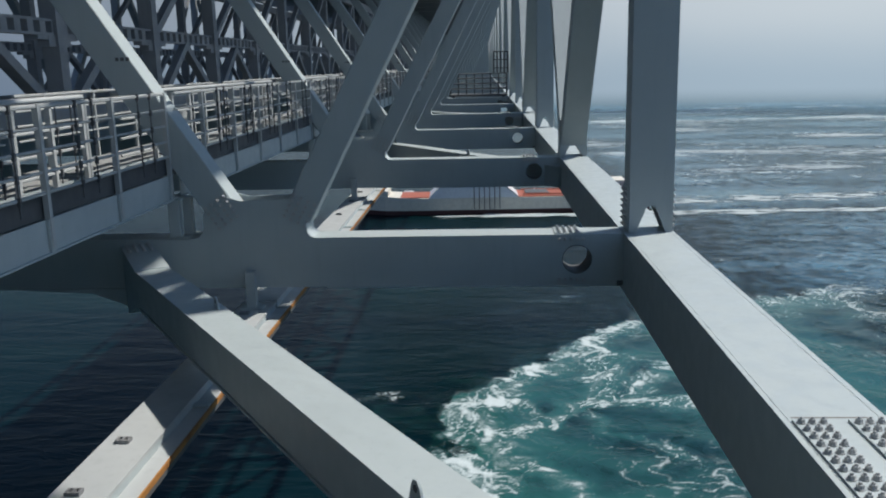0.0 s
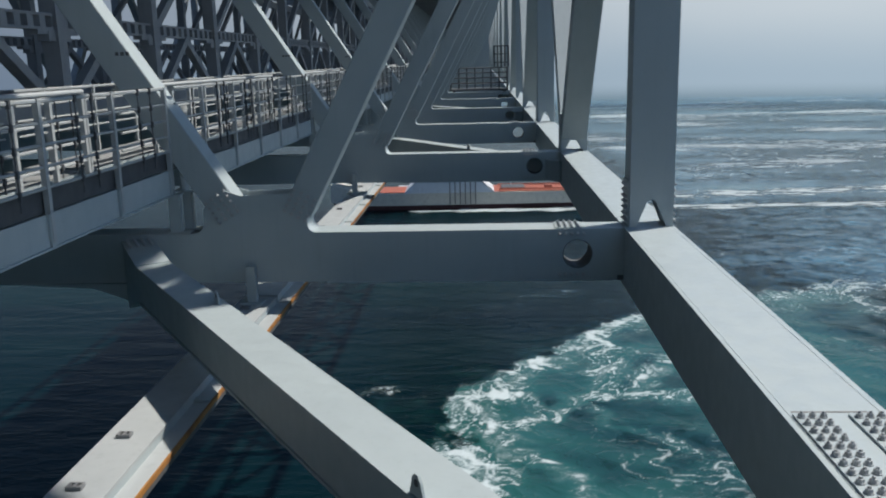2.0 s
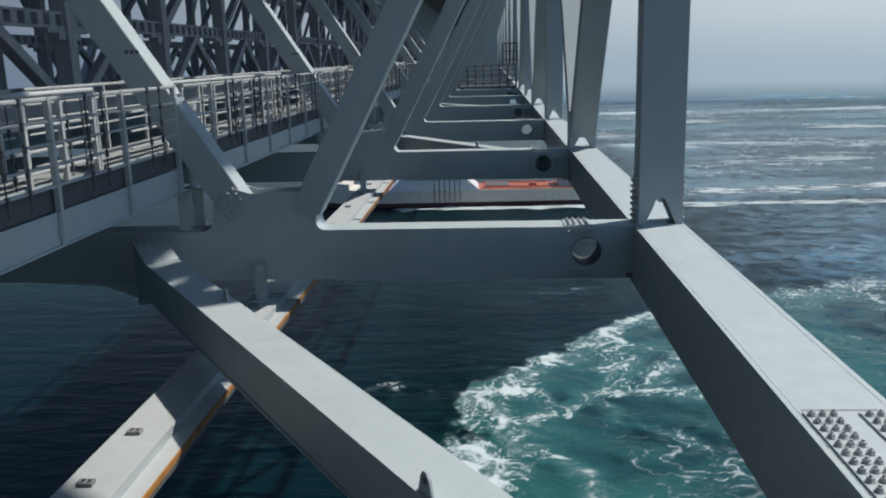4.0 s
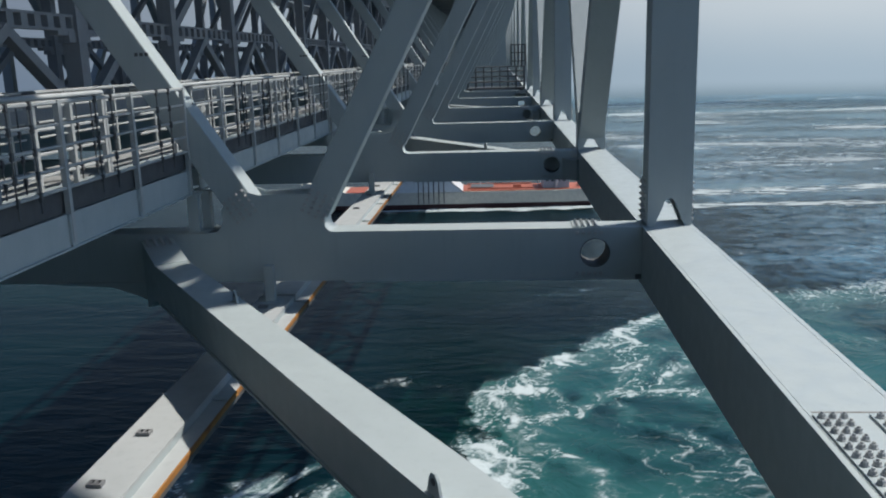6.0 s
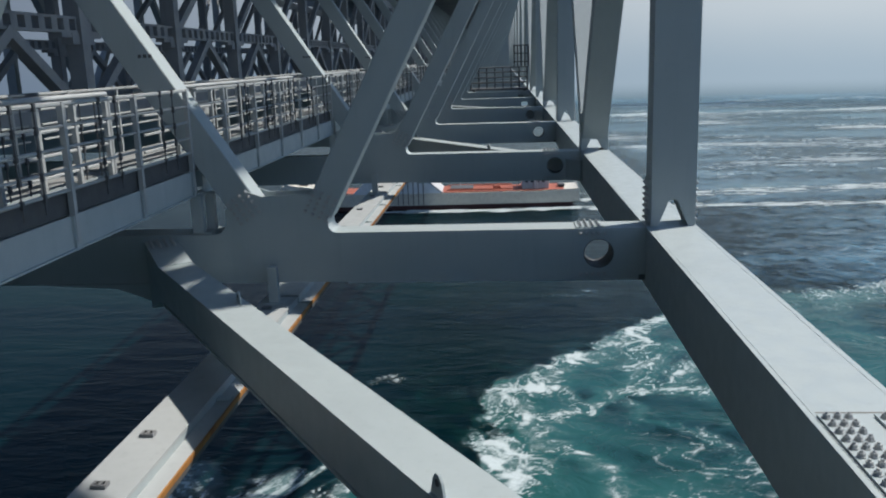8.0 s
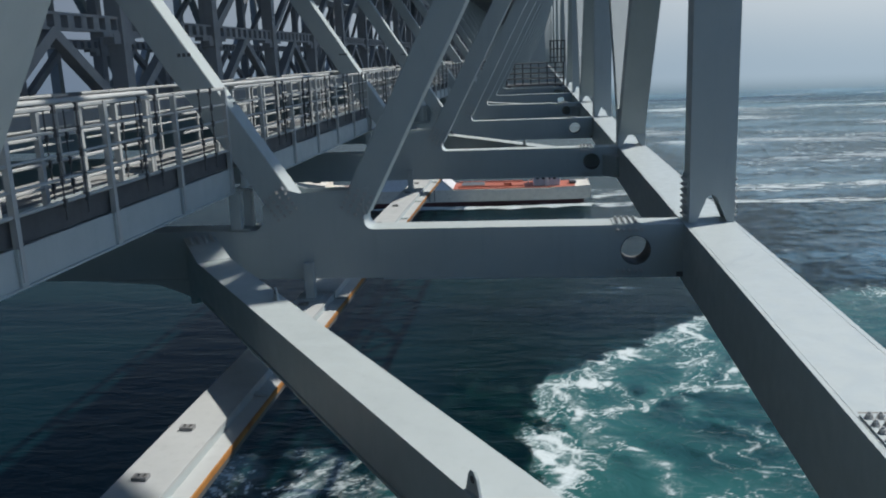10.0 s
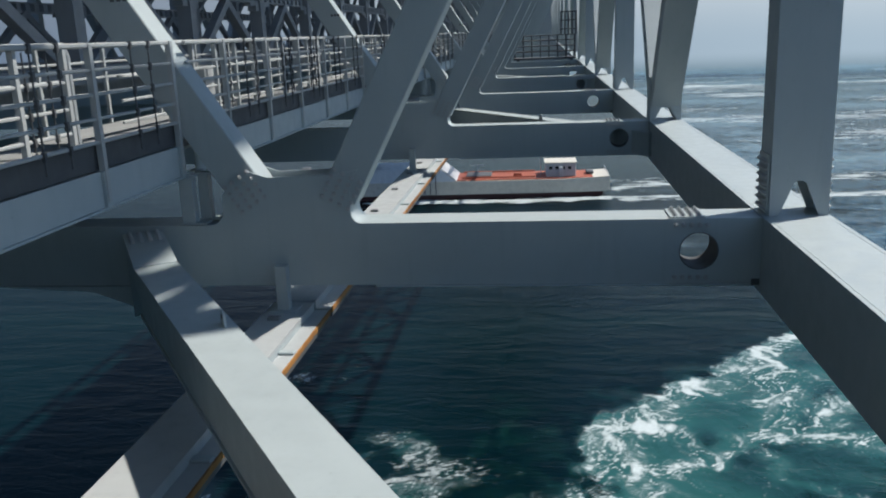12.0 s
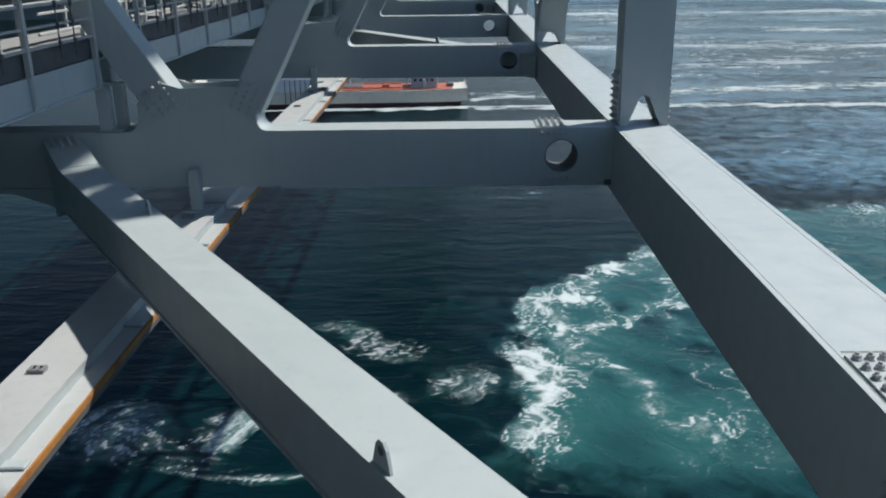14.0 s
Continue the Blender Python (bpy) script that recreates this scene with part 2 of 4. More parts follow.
# ---- outer truss on the open side ----
def chord_bay(n):
    """One bay of the lower chord, a closed box with a lip along both upper edges."""
    y = node_y(n)
    ch = thing("chord", pose(0, y, 0), "pale grey box chord of the bridge truss, sunlit on top", "beam", "truss chord bays")
    part("box_body", boxed(XL, XR, 0.004, S, -DC, -0.004, bevel=0.008), GREY, ch)
    part("top_plate", boxed(XL - 0.012, XR + 0.012, 0.004, S, -0.003, 0.012), GREY, ch)
    for x in (XL + 0.035, XR - 0.035):
        part("weld_seam", boxed(x - 0.004, x + 0.004, 0.1, S - 0.1, 0.0121, 0.0145), GREY, ch)
    return ch


def truss_post(n):
    """Upright of the truss: a box open at its foot through two arches."""
    y = node_y(n)
    po = thing("truss_post", pose(0, y, 0.012), "blue-grey steel truss post with an arched opening at its foot", "post", "truss posts")
    foot = 0.62
    for name, y0, y1 in (("front_plate", 0.02, 0.045), ("back_plate", 0.455, 0.48)):
        outline = [(PL + 0.002, 0), (PL + 0.10, 0)] + [((PL + PR) / 2 + 0.09 * math.cos(math.pi - a), 0.29 + 0.09 * math.sin(a)) for a in [math.pi * i / 8 for i in range(9)]]
        outline += [(PR - 0.10, 0), (PR - 0.002, 0), (PR - 0.002, foot), (PL + 0.002, foot)]
        part(name, slab(bmesh.new(), outline, y0, y1), GREY, po)
    part("side_plate", boxed(PL + 0.002, PL + 0.03, 0.047, 0.453, 0, foot), GREY, po)
    part("side_plate", boxed(PR - 0.03, PR - 0.002, 0.047, 0.453, 0, foot), GREY, po)
    part("shaft", boxed(PL + 0.002, PR - 0.002, 0.02, 0.48, foot, TOP - 0.3), GREY, po)
    part("splice_plate", boxed(PL - 0.022, PL - 0.002, 0.06, 0.44, 0.03, 0.66), GREY, po)
    if n < 4:
        bolt_field(po, (PL - 0.022, 0.11, 0.08), (0, 0, 1), (0, 1, 0), (-1, 0, 0), 7, 4, 0.085, 0.09)
        bolt_field(po, (PR, 0.11, 0.08), (0, 0, 1), (0, 1, 0), (1, 0, 0), 7, 4, 0.085, 0.09)
    return po


def truss_diagonals(n):
    """The pair of diagonals that spring from one foot."""
    y = node_y(n)
    di = thing("truss_diagonals", pose(0, y, 0.012), "pair of grey steel truss diagonals springing from one arched foot", "truss member", "truss diagonals")
    outline = [(XL + 0.002, 0), (XL + 0.10, 0)] + [(XC + 0.09 * math.cos(math.pi - a), 0.29 + 0.09 * math.sin(a)) for a in [math.pi * i / 8 for i in range(9)]]
    outline += [(XR - 0.10, 0), (XR - 0.002, 0), (XR - 0.002, 0.6), (XL + 0.002, 0.6)]
    part("foot_plate", slab(bmesh.new(), outline, -0.05, -0.02), GREY, di)
    part("foot_plate", slab(bmesh.new(), outline, 0.52, 0.55), GREY, di)
    for x in (XL + 0.002, XR - 0.03):
        part("gusset_plate", slab(bmesh.new(), [(x, 0), (x + 0.028, 0), (x + 0.028, 0.95), (x, 0.95)], -0.02, 0.52), GREY, di)
    for sign in (-1, 1):
        bm = bmesh.new()
        beam_between(bm, (XC, 0.25 + sign * 0.10, 0.42), (XC, 0.25 + sign * (S - 0.5), TOP - 0.4), XR - XL - 0.06, 0.46, up=(0, 1, 0), bevel=0.01)
        part("diagonal", bm, GREY, di)
    return di


# ---- lateral struts under the deck ----
SZ = -0.20                                   # top of the strut; its end climbs to the beam's top
STRUT_A, STRUT_B = Vector((2.11, 1.35, SZ)), Vector((-4.47, 10.92, SZ))
STRUT_C = Vector((-5.05, 11.86, -0.06))


def lateral_strut(y):
    st = thing("lateral_strut", pose(0, y, 0), "grey box strut bracing the bridge deck diagonally, sunlit on top", "strut", "lateral struts")
    way = (STRUT_B - STRUT_A).normalized()
    side = Vector((way.y, -way.x, 0))
    climb = (STRUT_C - STRUT_B).normalized()
    up = Vector((0, 0, 1))
    for name, drop, w, h in (("box_body", 0.27, 0.41, 0.48), ("top_plate", 0.012, 0.45, 0.022), ("bottom_plate", 0.522, 0.45, 0.022)):
        part(name, beam_between(bmesh.new(), STRUT_A - up * drop, STRUT_B - up * drop, w, h, bevel=0.006 if h > 0.1 else 0), GREY, st)
    # the end plate that climbs, and the deeper web below it
    bm = bmesh.new()
    ring = []
    for p, low in ((STRUT_B, 0.53), (STRUT_B.lerp(STRUT_C, 0.3), 0.62), (STRUT_B.lerp(STRUT_C, 0.65), 0.82), (STRUT_C, 1.0)):
        ring.append([bm.verts.new(p + side * s * 0.205 - up * d) for s, d in ((-1, 0.01), (1, 0.01), (1, low), (-1, low))])
    for p, q in zip(ring, ring[1:]):
        for k in range(4):
            bm.faces.new((p[k], p[(k + 1) % 4], q[(k + 1) % 4], q[k]))
    bm.faces.new(ring[0][::-1])
    bm.faces.new(ring[-1])
    bmesh.ops.recalc_face_normals(bm, faces=bm.faces)
    part("haunched_end", bm, GREY, st)
    part("haunch_plate", slab(bmesh.new(), [(-7.0, -D + 0.01), (-6.3, -D - 0.03), (-5.8, -0.79), (-5.4, -0.93), (-5.12, -1.06), (-4.85, -1.06), (-4.70, -D + 0.01)], 11.88, 12.3), GREY, st)
    part("end_plate", beam_between(bmesh.new(), STRUT_B + way * 0.004 - up * 0.004, STRUT_C - up * 0.004, 0.45, 0.02), GREY, st)
    for d0, off, hgt in ((9.2, 0.13, 0.13), (4.2, -0.19, 0.15)):
        o = STRUT_A + way * d0 + side * off
        bm = slab(bmesh.new(), [(-0.085, 0), (0.085, 0), (0.05, hgt * 0.75), (0.02, hgt), (-0.02, hgt), (-0.05, hgt * 0.75)], -0.009, 0.009)
        ob = part("pad_eye", bm, GREY, st)
        ob.matrix_basis = Matrix.Translation(o) @ pose(0, 0, 0, 0, 0, math.degrees(math.atan2(way.y, way.x)))
        part("eye_hole", tube(bmesh.new(), (0, -0.0105, hgt * 0.62), (0, 0.0105, hgt * 0.62), 0.026, 12), DARK, ob)
    bolt_field(st, STRUT_C - climb * 0.34 - side * 0.15 + Vector((0, 0, 0.008)), climb, side, (0, 0, 1), 4, 4, 0.09, 0.1)
    return st


# ---- runway rail of the maintenance gantry ----
def runway_rail(n):
    y = node_y(n)
    rr = thing("runway_rail", pose(0, y, -1.02), "pale grey hanging runway beam with white strip and rusty orange edge", "rail beam", "gantry runway rails")
    a, b = 0.30, S + 0.22
    part("top_flange", boxed(-3.63, -3.13, a, b, -0.03, 0.0), WHITE, rr)
    part("web", boxed(-3.16, -3.135, a, b, -0.30, -0.031), GREY, rr)
    part("runway_strip", boxed(-3.134, -2.955, a, b, -0.125, -0.10, bevel=0.005), WHITE, rr)
    part("rusty_lip", boxed(-2.953, -2.934, a, b, -0.150, -0.098), RUST, rr, "rust-orange steel lip")
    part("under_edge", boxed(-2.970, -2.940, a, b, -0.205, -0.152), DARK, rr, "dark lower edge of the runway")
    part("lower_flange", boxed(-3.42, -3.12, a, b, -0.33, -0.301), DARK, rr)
    for yy in (2.1, 4.4, 6.7, 9.0):
        part("joint_clip", boxed(-3.133, -2.96, yy - 0.05, yy + 0.05, -0.099, -0.07, bevel=0.008), GREY, rr)
    bm = bmesh.new()
    for x in (-3.485, -3.43, -3.375):
        box(bm, x - 0.012, x + 0.012, -0.035, 0.035, 0.0, 0.035)
    box(bm, -3.496, -3.364, -0.047, -0.034, 0.0, 0.034)
    box(bm, -3.496, -3.364, 0.034, 0.047, 0.0, 0.034)
    me = mesh_of("rail_clamp", bm, CLAMP)
    for yy in (1.2, 2.9, 4.6, 5.6, 7.8, 9.8):
        shared("rail_clamp", me, rr, pose(0, yy, 0.001))
    hg = part("hanger", boxed(-3.47, -3.33, S - 0.14, S - 0.01, 0.0, 0.55, bevel=0.006), GREY, rr)
    part("foot_plate", boxed(-3.56, -3.24, S - 0.2, S + 0.06, 0.001, 0.02), GREY, hg)
    return rr


# ---- inspection walkway ----
WX0, WX1, WZ = -5.70, -4.45, 0.95


def railing(parent, x, y0, y1, z0, posts, post_w, rails, wires):
    for yy in posts:
        part("railing_post", boxed(x - post_w / 2, x + post_w / 2, yy - post_w / 2, yy + post_w / 2, z0 - 0.3, WZ + 1.16), RAIL, parent)
    for z, r in rails:
        part("handrail" if z > 1.0 else "mid_rail", tube(bmesh.new(), (x, y0, WZ + z), (x, y1, WZ + z), r, 6), RAIL, parent)
    for yy in wires:
        bm = tube(bmesh.new(), (x + 0.02, yy, WZ + 0.1), (x + 0.02, yy, WZ + 1.1), 0.009, 5)
        for z, r in rails:
            box(bm, x + 0.005, x + 0.04, yy - 0.017, yy + 0.017, WZ + z - 0.05, WZ + z + 0.03)
        part("tie_cable", bm, CABLE, parent)


def walkway(n):
    y = node_y(n)
    wk = thing("walkway", pose(0, y, 0), "inspection walkway with pale railings and grating floor", "walkway", "walkway sections")
    a, b = 0.28, S - 0.10
    for x0, x1 in ((WX1 - 0.10, WX1), (WX0, WX0 + 0.10)):
        g = part("side_girder", boxed(x1 - 0.014 if x1 == WX1 else x0, x1 if x1 == WX1 else x0 + 0.014, a, b, WZ - 0.34, WZ), GREY, wk)
        part("flange", boxed(x0 - 0.02, x1 + 0.03, a, b, WZ - 0.362, WZ - 0.342), GREY, g)
    posts = [b - 0.03 - 1.72 * i for i in range(6)]
    for yy in posts:
        part("stiffener", boxed(WX1 + 0.001, WX1 + 0.03, yy - 0.05, yy + 0.05, WZ - 0.338, WZ - 0.002), GREY, wk)
    part("grating", boxed(WX0 + 0.16, WX1 - 0.12, a, b, WZ - 0.05, WZ - 0.012), GRATE, wk)
    part("kick_board", boxed(WX1 - 0.05, WX1 - 0.04, a, b, WZ + 0.01, WZ + 0.27), DARK_GREY, wk)
    # raised pale strip paints the sunlit length of the floor
    part("sunlit_floor_strip", boxed(WX1 - 0.72, WX1 - 0.30, a, b, WZ - 0.008, WZ + 0.09, bevel=0.01), WHITE, wk, "pale strip painted as the sunlit part of the grating floor")
    rails = ((1.14, 0.024), (0.92, 0.017), (0.70, 0.017), (0.48, 0.017), (0.27, 0.02))
    wires = [b - 0.03 - 1.72 * i - d for i in range(5) for d in (0.55, 0.95)]
    railing(wk, WX1 + 0.01, a, b, WZ, posts, 0.06, rails, wires)
    xi = WX0 + 0.42
    railing(wk, xi, a, b - 0.75, WZ + 0.2, [p - 0.72 - q for p in posts[:-1] for q in (0, 0.86)], 0.06, ((0.78, 0.02), (0.5, 0.02), (0.25, 0.02)), [q - 0.5 for q in wires[:-2]])
    part("top_cover", boxed(xi - 0.09, xi + 0.09, a, b - 0.8, WZ + 1.12, WZ + 1.18, bevel=0.02), WHITE, wk, "white flat top rail")
    bm = bmesh.new()
    last = Vector((xi, b - 0.8, WZ + 1.15))
    for k in range(1, 7):
        g = math.pi / 2 * k / 6
        p = Vector((xi, b - 0.8 + 0.14 * math.sin(g), WZ + 1.01 + 0.14 * math.cos(g)))
        tube(bm, last, p, 0.034, 8)
        last = p
    tube(bm, last, (xi, last.y, WZ + 0.02), 0.034, 8)
    part("bent_end", bm, WHITE, wk)
    railing(wk, WX0 - 1.1, a, b, WZ + 0.2, [p - 0.35 for p in posts], 0.05, rails[:4], [])
    part("outer_grating", boxed(WX0 - 1.1, WX0 - 0.05, a, b, WZ - 0.02, WZ + 0.02), GRATE, wk)
    part("junction_box", boxed(WX0 + 0.1, WX0 + 0.3, 3.2, 3.55, WZ + 0.35, WZ + 0.8, bevel=0.01), RAIL, wk)
    for x0, x1, yy in ((WX1 - 0.10, WX1 + 0.06, 0.06), (WX1 + 0.03, WX1 + 0.16, 0.30)):
        p = part("pedestal", boxed(x0, x1, S + yy - 0.1, S + yy + 0.02, 0.042, WZ - 0.37, bevel=0.006), GREY, wk)
        part("foot_plate", boxed(x0 - 0.04, x1 + 0.12, S + yy - 0.1, S + yy + 0.1, 0.021, 0.04), GREY, p)
        part("cap_plate", boxed(x0 - 0.03, x1 + 0.04, S + yy - 0.12, S + yy + 0.04, WZ - 0.369, WZ - 0.35), GREY, p)
    return wk


# ---- inner lattice and the far truss ----
def lattice_bay(n, x, z0, z1, z2, label, step):
    """Columns, crossing diagonals and perforated rails of one inner longitudinal frame."""
    y = node_y(n)
    la = thing("lattice_frame", pose(x, y, 0), label, "lattice", "inner lattice frames")
    part("sill_beam", boxed(-0.16, 0.16, 0, S, z0 - 0.3, z0), GREY_SHADED, la)
    bm = boxed(-0.10, 0.10, 0, S, z1, z1 + 0.05)
    box(bm, -0.10, 0.10, 0, S, z1 + 0.27, z1 + 0.32)
    k = 0.0
    while k < S - 0.1:
        box(bm, -0.09, 0.09, k + 0.02, k + 0.24, z1 + 0.05, z1 + 0.27)
        k += 0.46
    part("perforated_rail", bm, GREY_SHADED, la)
    part("upper_rail", boxed(-0.14, 0.14, 0, S, z2, z2 + 0.45), GREY_SHADED, la)
    count = int(round(S / step))
    for i in range(count):
        yy = i * step + 0.2
        part("column", boxed(-0.17, 0.17, yy - 0.17, yy + 0.17, z0, z2), GREY_SHADED, la)
        bm = bmesh.new()
        beam_between(bm, (0.02, yy + 0.42, z0), (0.02, yy + step / 2, z1), 0.20, 0.20, up=(1, 0, 0))
        beam_between(bm, (-0.02, yy + step - 0.42, z0), (-0.02, yy + step / 2, z1), 0.20, 0.20, up=(1, 0, 0))
        beam_between(bm, (0.05, yy + 0.2, z1 + 0.3), (0.05, yy + step - 0.2, z2), 0.18, 0.2, up=(1, 0, 0))
        part("cross_brace", bm, GREY_SHADED, la)
        bm = boxed(-0.12, 0.12, yy - 0.45, yy + 0.45, z1 - 0.22, z1 - 0.002)
        box(bm, -0.11, 0.11, yy - 0.85, yy + 0.80, z1 - 0.09, z1 - 0.003)
        part("gusset_plate", bm, GREY_SHADED, la)
    return la


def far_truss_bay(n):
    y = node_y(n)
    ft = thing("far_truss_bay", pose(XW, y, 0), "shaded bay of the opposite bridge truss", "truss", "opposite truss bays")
    part("chord", boxed(-0.32, 0.32, 0.004, S, -D, 0), GREY_SHADED, ft)
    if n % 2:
        part("post", boxed(-0.3, 0.3, 0, 0.48, 0.01, TOP - 0.3), GREY_SHADED, ft)
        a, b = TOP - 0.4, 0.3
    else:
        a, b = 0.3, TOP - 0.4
    part("diagonal", beam_between(bmesh.new(), (0, 0.4, a), (0, S - 0.2, b), 0.5, 0.5, up=(0, 1, 0)), GREY_SHADED, ft)
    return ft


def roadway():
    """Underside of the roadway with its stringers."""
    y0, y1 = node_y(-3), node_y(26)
    rd = part("roadway_deck", boxed(XW + 2.8, XC - 2.8, y0, y1, TOP + 0.45, TOP + 0.9), GREY_SHADED)
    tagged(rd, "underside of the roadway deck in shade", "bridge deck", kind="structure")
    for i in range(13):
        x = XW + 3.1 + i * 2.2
        part("stringer", boxed(x - 0.15, x + 0.15, y0, y1, TOP, TOP + 0.448), GREY_SHADED, rd)
    # slab added in place of the bridge tower, with its leaning edge
    part("tower_stand_in", slab(bmesh.new(), [(XW, -0.6), (3.0, -0.6), (5.2, TOP), (XW, TOP)], y1 - 3.0, y1 - 1.0), GREY, rd, "grey slab closing the far end, standing in for the bridge tower")
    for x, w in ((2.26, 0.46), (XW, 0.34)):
        part("upper_chord", boxed(x - w, x + w, y0, y1, TOP - 0.6, TOP - 0.003), GREY_SHADED, rd)
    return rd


def gantry(y):
    """Railed maintenance platform and access cage far along the bridge."""
    gp = thing("maintenance_platform", pose(0, y, 0), "dark railed maintenance platform with an access cage", "platform")
    part("floor_plate", boxed(-2.4, 1.9, 0.7, 2.6, 0.10, 0.2), DARK_GREY, gp)
    for yy in (0.75, 2.55):
        for k in range(8):
            x = -2.35 + k * 0.6
            part("railing_post", boxed(x - 0.035, x + 0.035, yy - 0.035, yy + 0.035, 0.201, 1.75), DARK_GREY, gp)
        for z in (0.62, 1.0, 1.38, 1.72):
            part("rail", tube(bmesh.new(), (-2.38, yy, z), (1.9, yy, z), 0.035, 6), DARK_GREY, gp)
        for k in range(5):
            x = 0.9 + k * 0.26
            part("cage_bar", boxed(x - 0.03, x + 0.03, yy - 0.03, yy + 0.03, 1.76, 3.3), DARK_GREY, gp)
        for z in (2.1, 2.7, 3.28):
            part("cage_hoop", tube(bmesh.new(), (0.85, yy, z), (1.98, yy, z), 0.035, 6), DARK_GREY, gp)
    for x in (-2.1, 1.6):
        part("bearer", boxed(x - 0.1, x + 0.1, 0.51, 2.7, 0.0, 0.099), DARK_GREY, gp)
    return gp


roadway()
first_frame = cross_frame(node_y(1), True)
for n in NODES:
    if n == 1:
        continue
    copy_thing(first_frame, pose(0, node_y(n), 0)) if n < 5 else None
plain_frame = cross_frame(node_y(5), False)
for n in NODES:
    if n > 5:
        copy_thing(plain_frame, pose(0, node_y(n), 0))
first_chord = chord_bay(1)
for n in NODES:
    if n != 1:
        copy_thing(first_chord, pose(0, node_y(n), 0))
near_post, far_post = truss_post(1), truss_post(5)
for n in NODES:
    if n % 2 and n not in (1, 5):
        copy_thing(near_post if n < 4 else far_post, pose(0, node_y(n), 0.012))
first_diag = truss_diagonals(2)
for n in NODES:
    if n % 2 == 0 and n != 2:
        copy_thing(first_diag, pose(0, node_y(n), 0.012))
near_strut = lateral_strut(0)
for k in range(1, 10):
    copy_thing(near_strut, pose(0, 2 * S * k, 0))
first_rail = runway_rail(0)
for n in list(range(-1, 0)) + list(range(1, 20)):
    copy_thing(first_rail, pose(0, node_y(n), -1.02))
first_walk = walkway(0)
for n in list(range(-1, 0)) + list(range(1, 22)):
    copy_thing(first_walk, pose(0, node_y(n), 0))
inner = lattice_bay(0, -8.6, 1.75, 3.15, 6.4, "shaded inner lattice frame with perforated rails", S / 2)
for n in range(-1, 20):
    if n != 0:
        copy_thing(inner, pose(-8.6, node_y(n), 0))
    if n > 0:
        copy_thing(inner, pose(-15.5, node_y(n) + 2.0, 0))
far_even, far_odd = far_truss_bay(0), far_truss_bay(1)
for n in range(-2, 24):
    if n not in (0, 1):
        copy_thing(far_odd if n % 2 else far_even, pose(XW, node_y(n), 0))
gantry(node_y(6))
# unseen slab, added to block skylight coming in from the left
block_slab = part("skylight_block_slab", boxed(-20.3, -8.8, node_y(-2), node_y(20), 1.25, 1.44), GREY_SHADED)
tagged(block_slab, "added slab between the inner lattice frames that keeps skylight out", "floor slab", kind="structure")

# splice on the near chord: cover plates and bolts
sp = thing("chord_splice", pose(0, 0, 0.0), "bolted cover plate on the chord with rows of hexagonal bolts", "splice plate")
part("cover_plate", boxed(XL + 0.045, XL + 0.275, 3.2, 5.40, 0.013, 0.030), GREY, sp)
part("cover_plate", boxed(XR - 0.275, XR - 0.045, 3.2, 5.40, 0.013, 0.030), GREY, sp)
bolt_field(sp, (XL + 0.085, 5.34, 0.030), (0, -1, 0), (1, 0, 0), (0, 0, 1), 16, 3, 0.112, 0.072)
bolt_field(sp, (XR - 0.23, 5.34, 0.030), (0, -1, 0), (1, 0, 0), (0, 0, 1), 16, 3, 0.112, 0.072)
part("dirt_line", boxed(XL + 0.06, XR - 0.12, 5.455, 5.475, 0.0125, 0.0135), STAIN, sp, "dark line of dirt before the cover plates")
part("side_plate", boxed(XL - 0.032, XL - 0.014, 3.2, 4.7, -0.60, -0.2), GREY, sp)
bolt_field(sp, (XL - 0.032, 4.62, -0.25), (0, -1, 0), (0, 0, -1), (-1, 0, 0), 12, 4, 0.12, 0.09)

# ---- the sea ----
def water_material():
    m, n, l, b = base_material("deep_sea_water")
    pos = n.new("ShaderNodeNewGeometry").outputs["Position"]
    big = ramp(n, l, noise_tex(n, l, stretched(n, l, pos, (0.006, 0.012, 1)), 1.0, 4, 0.6, 0.6), 0.35, 0.7)
    l.new(mix_colour(n, l, big, (0.0010, 0.0078, 0.0125), (0.0015, 0.0145, 0.017)), b.inputs["Base Color"])
    b.inputs["Roughness"].default_value = 0.05
    b.inputs["IOR"].default_value = 1.333
    b.inputs["Specular IOR Level"].default_value = 0.05
    b.inputs["Specular Tint"].default_value = (0.10, 0.60, 0.95, 1)
    h1 = noise_tex(n, l, stretched(n, l, pos, (0.10, 0.28, 1)), 1.0, 6, 0.62, 0.5)
    h2 = noise_tex(n, l, stretched(n, l, pos, (0.75, 1.7, 1)), 1.0, 4, 0.6, 0.3)
    bump = n.new("ShaderNodeBump")
    bump.inputs["Strength"].default_value, bump.inputs["Distance"].default_value = 0.27, 1.3
    l.new(maths(n, l, "MULTIPLY_ADD", h2, 0.16, h1), bump.inputs["Height"])
    l.new(bump.outputs[0], b.inputs["Normal"])
    return m


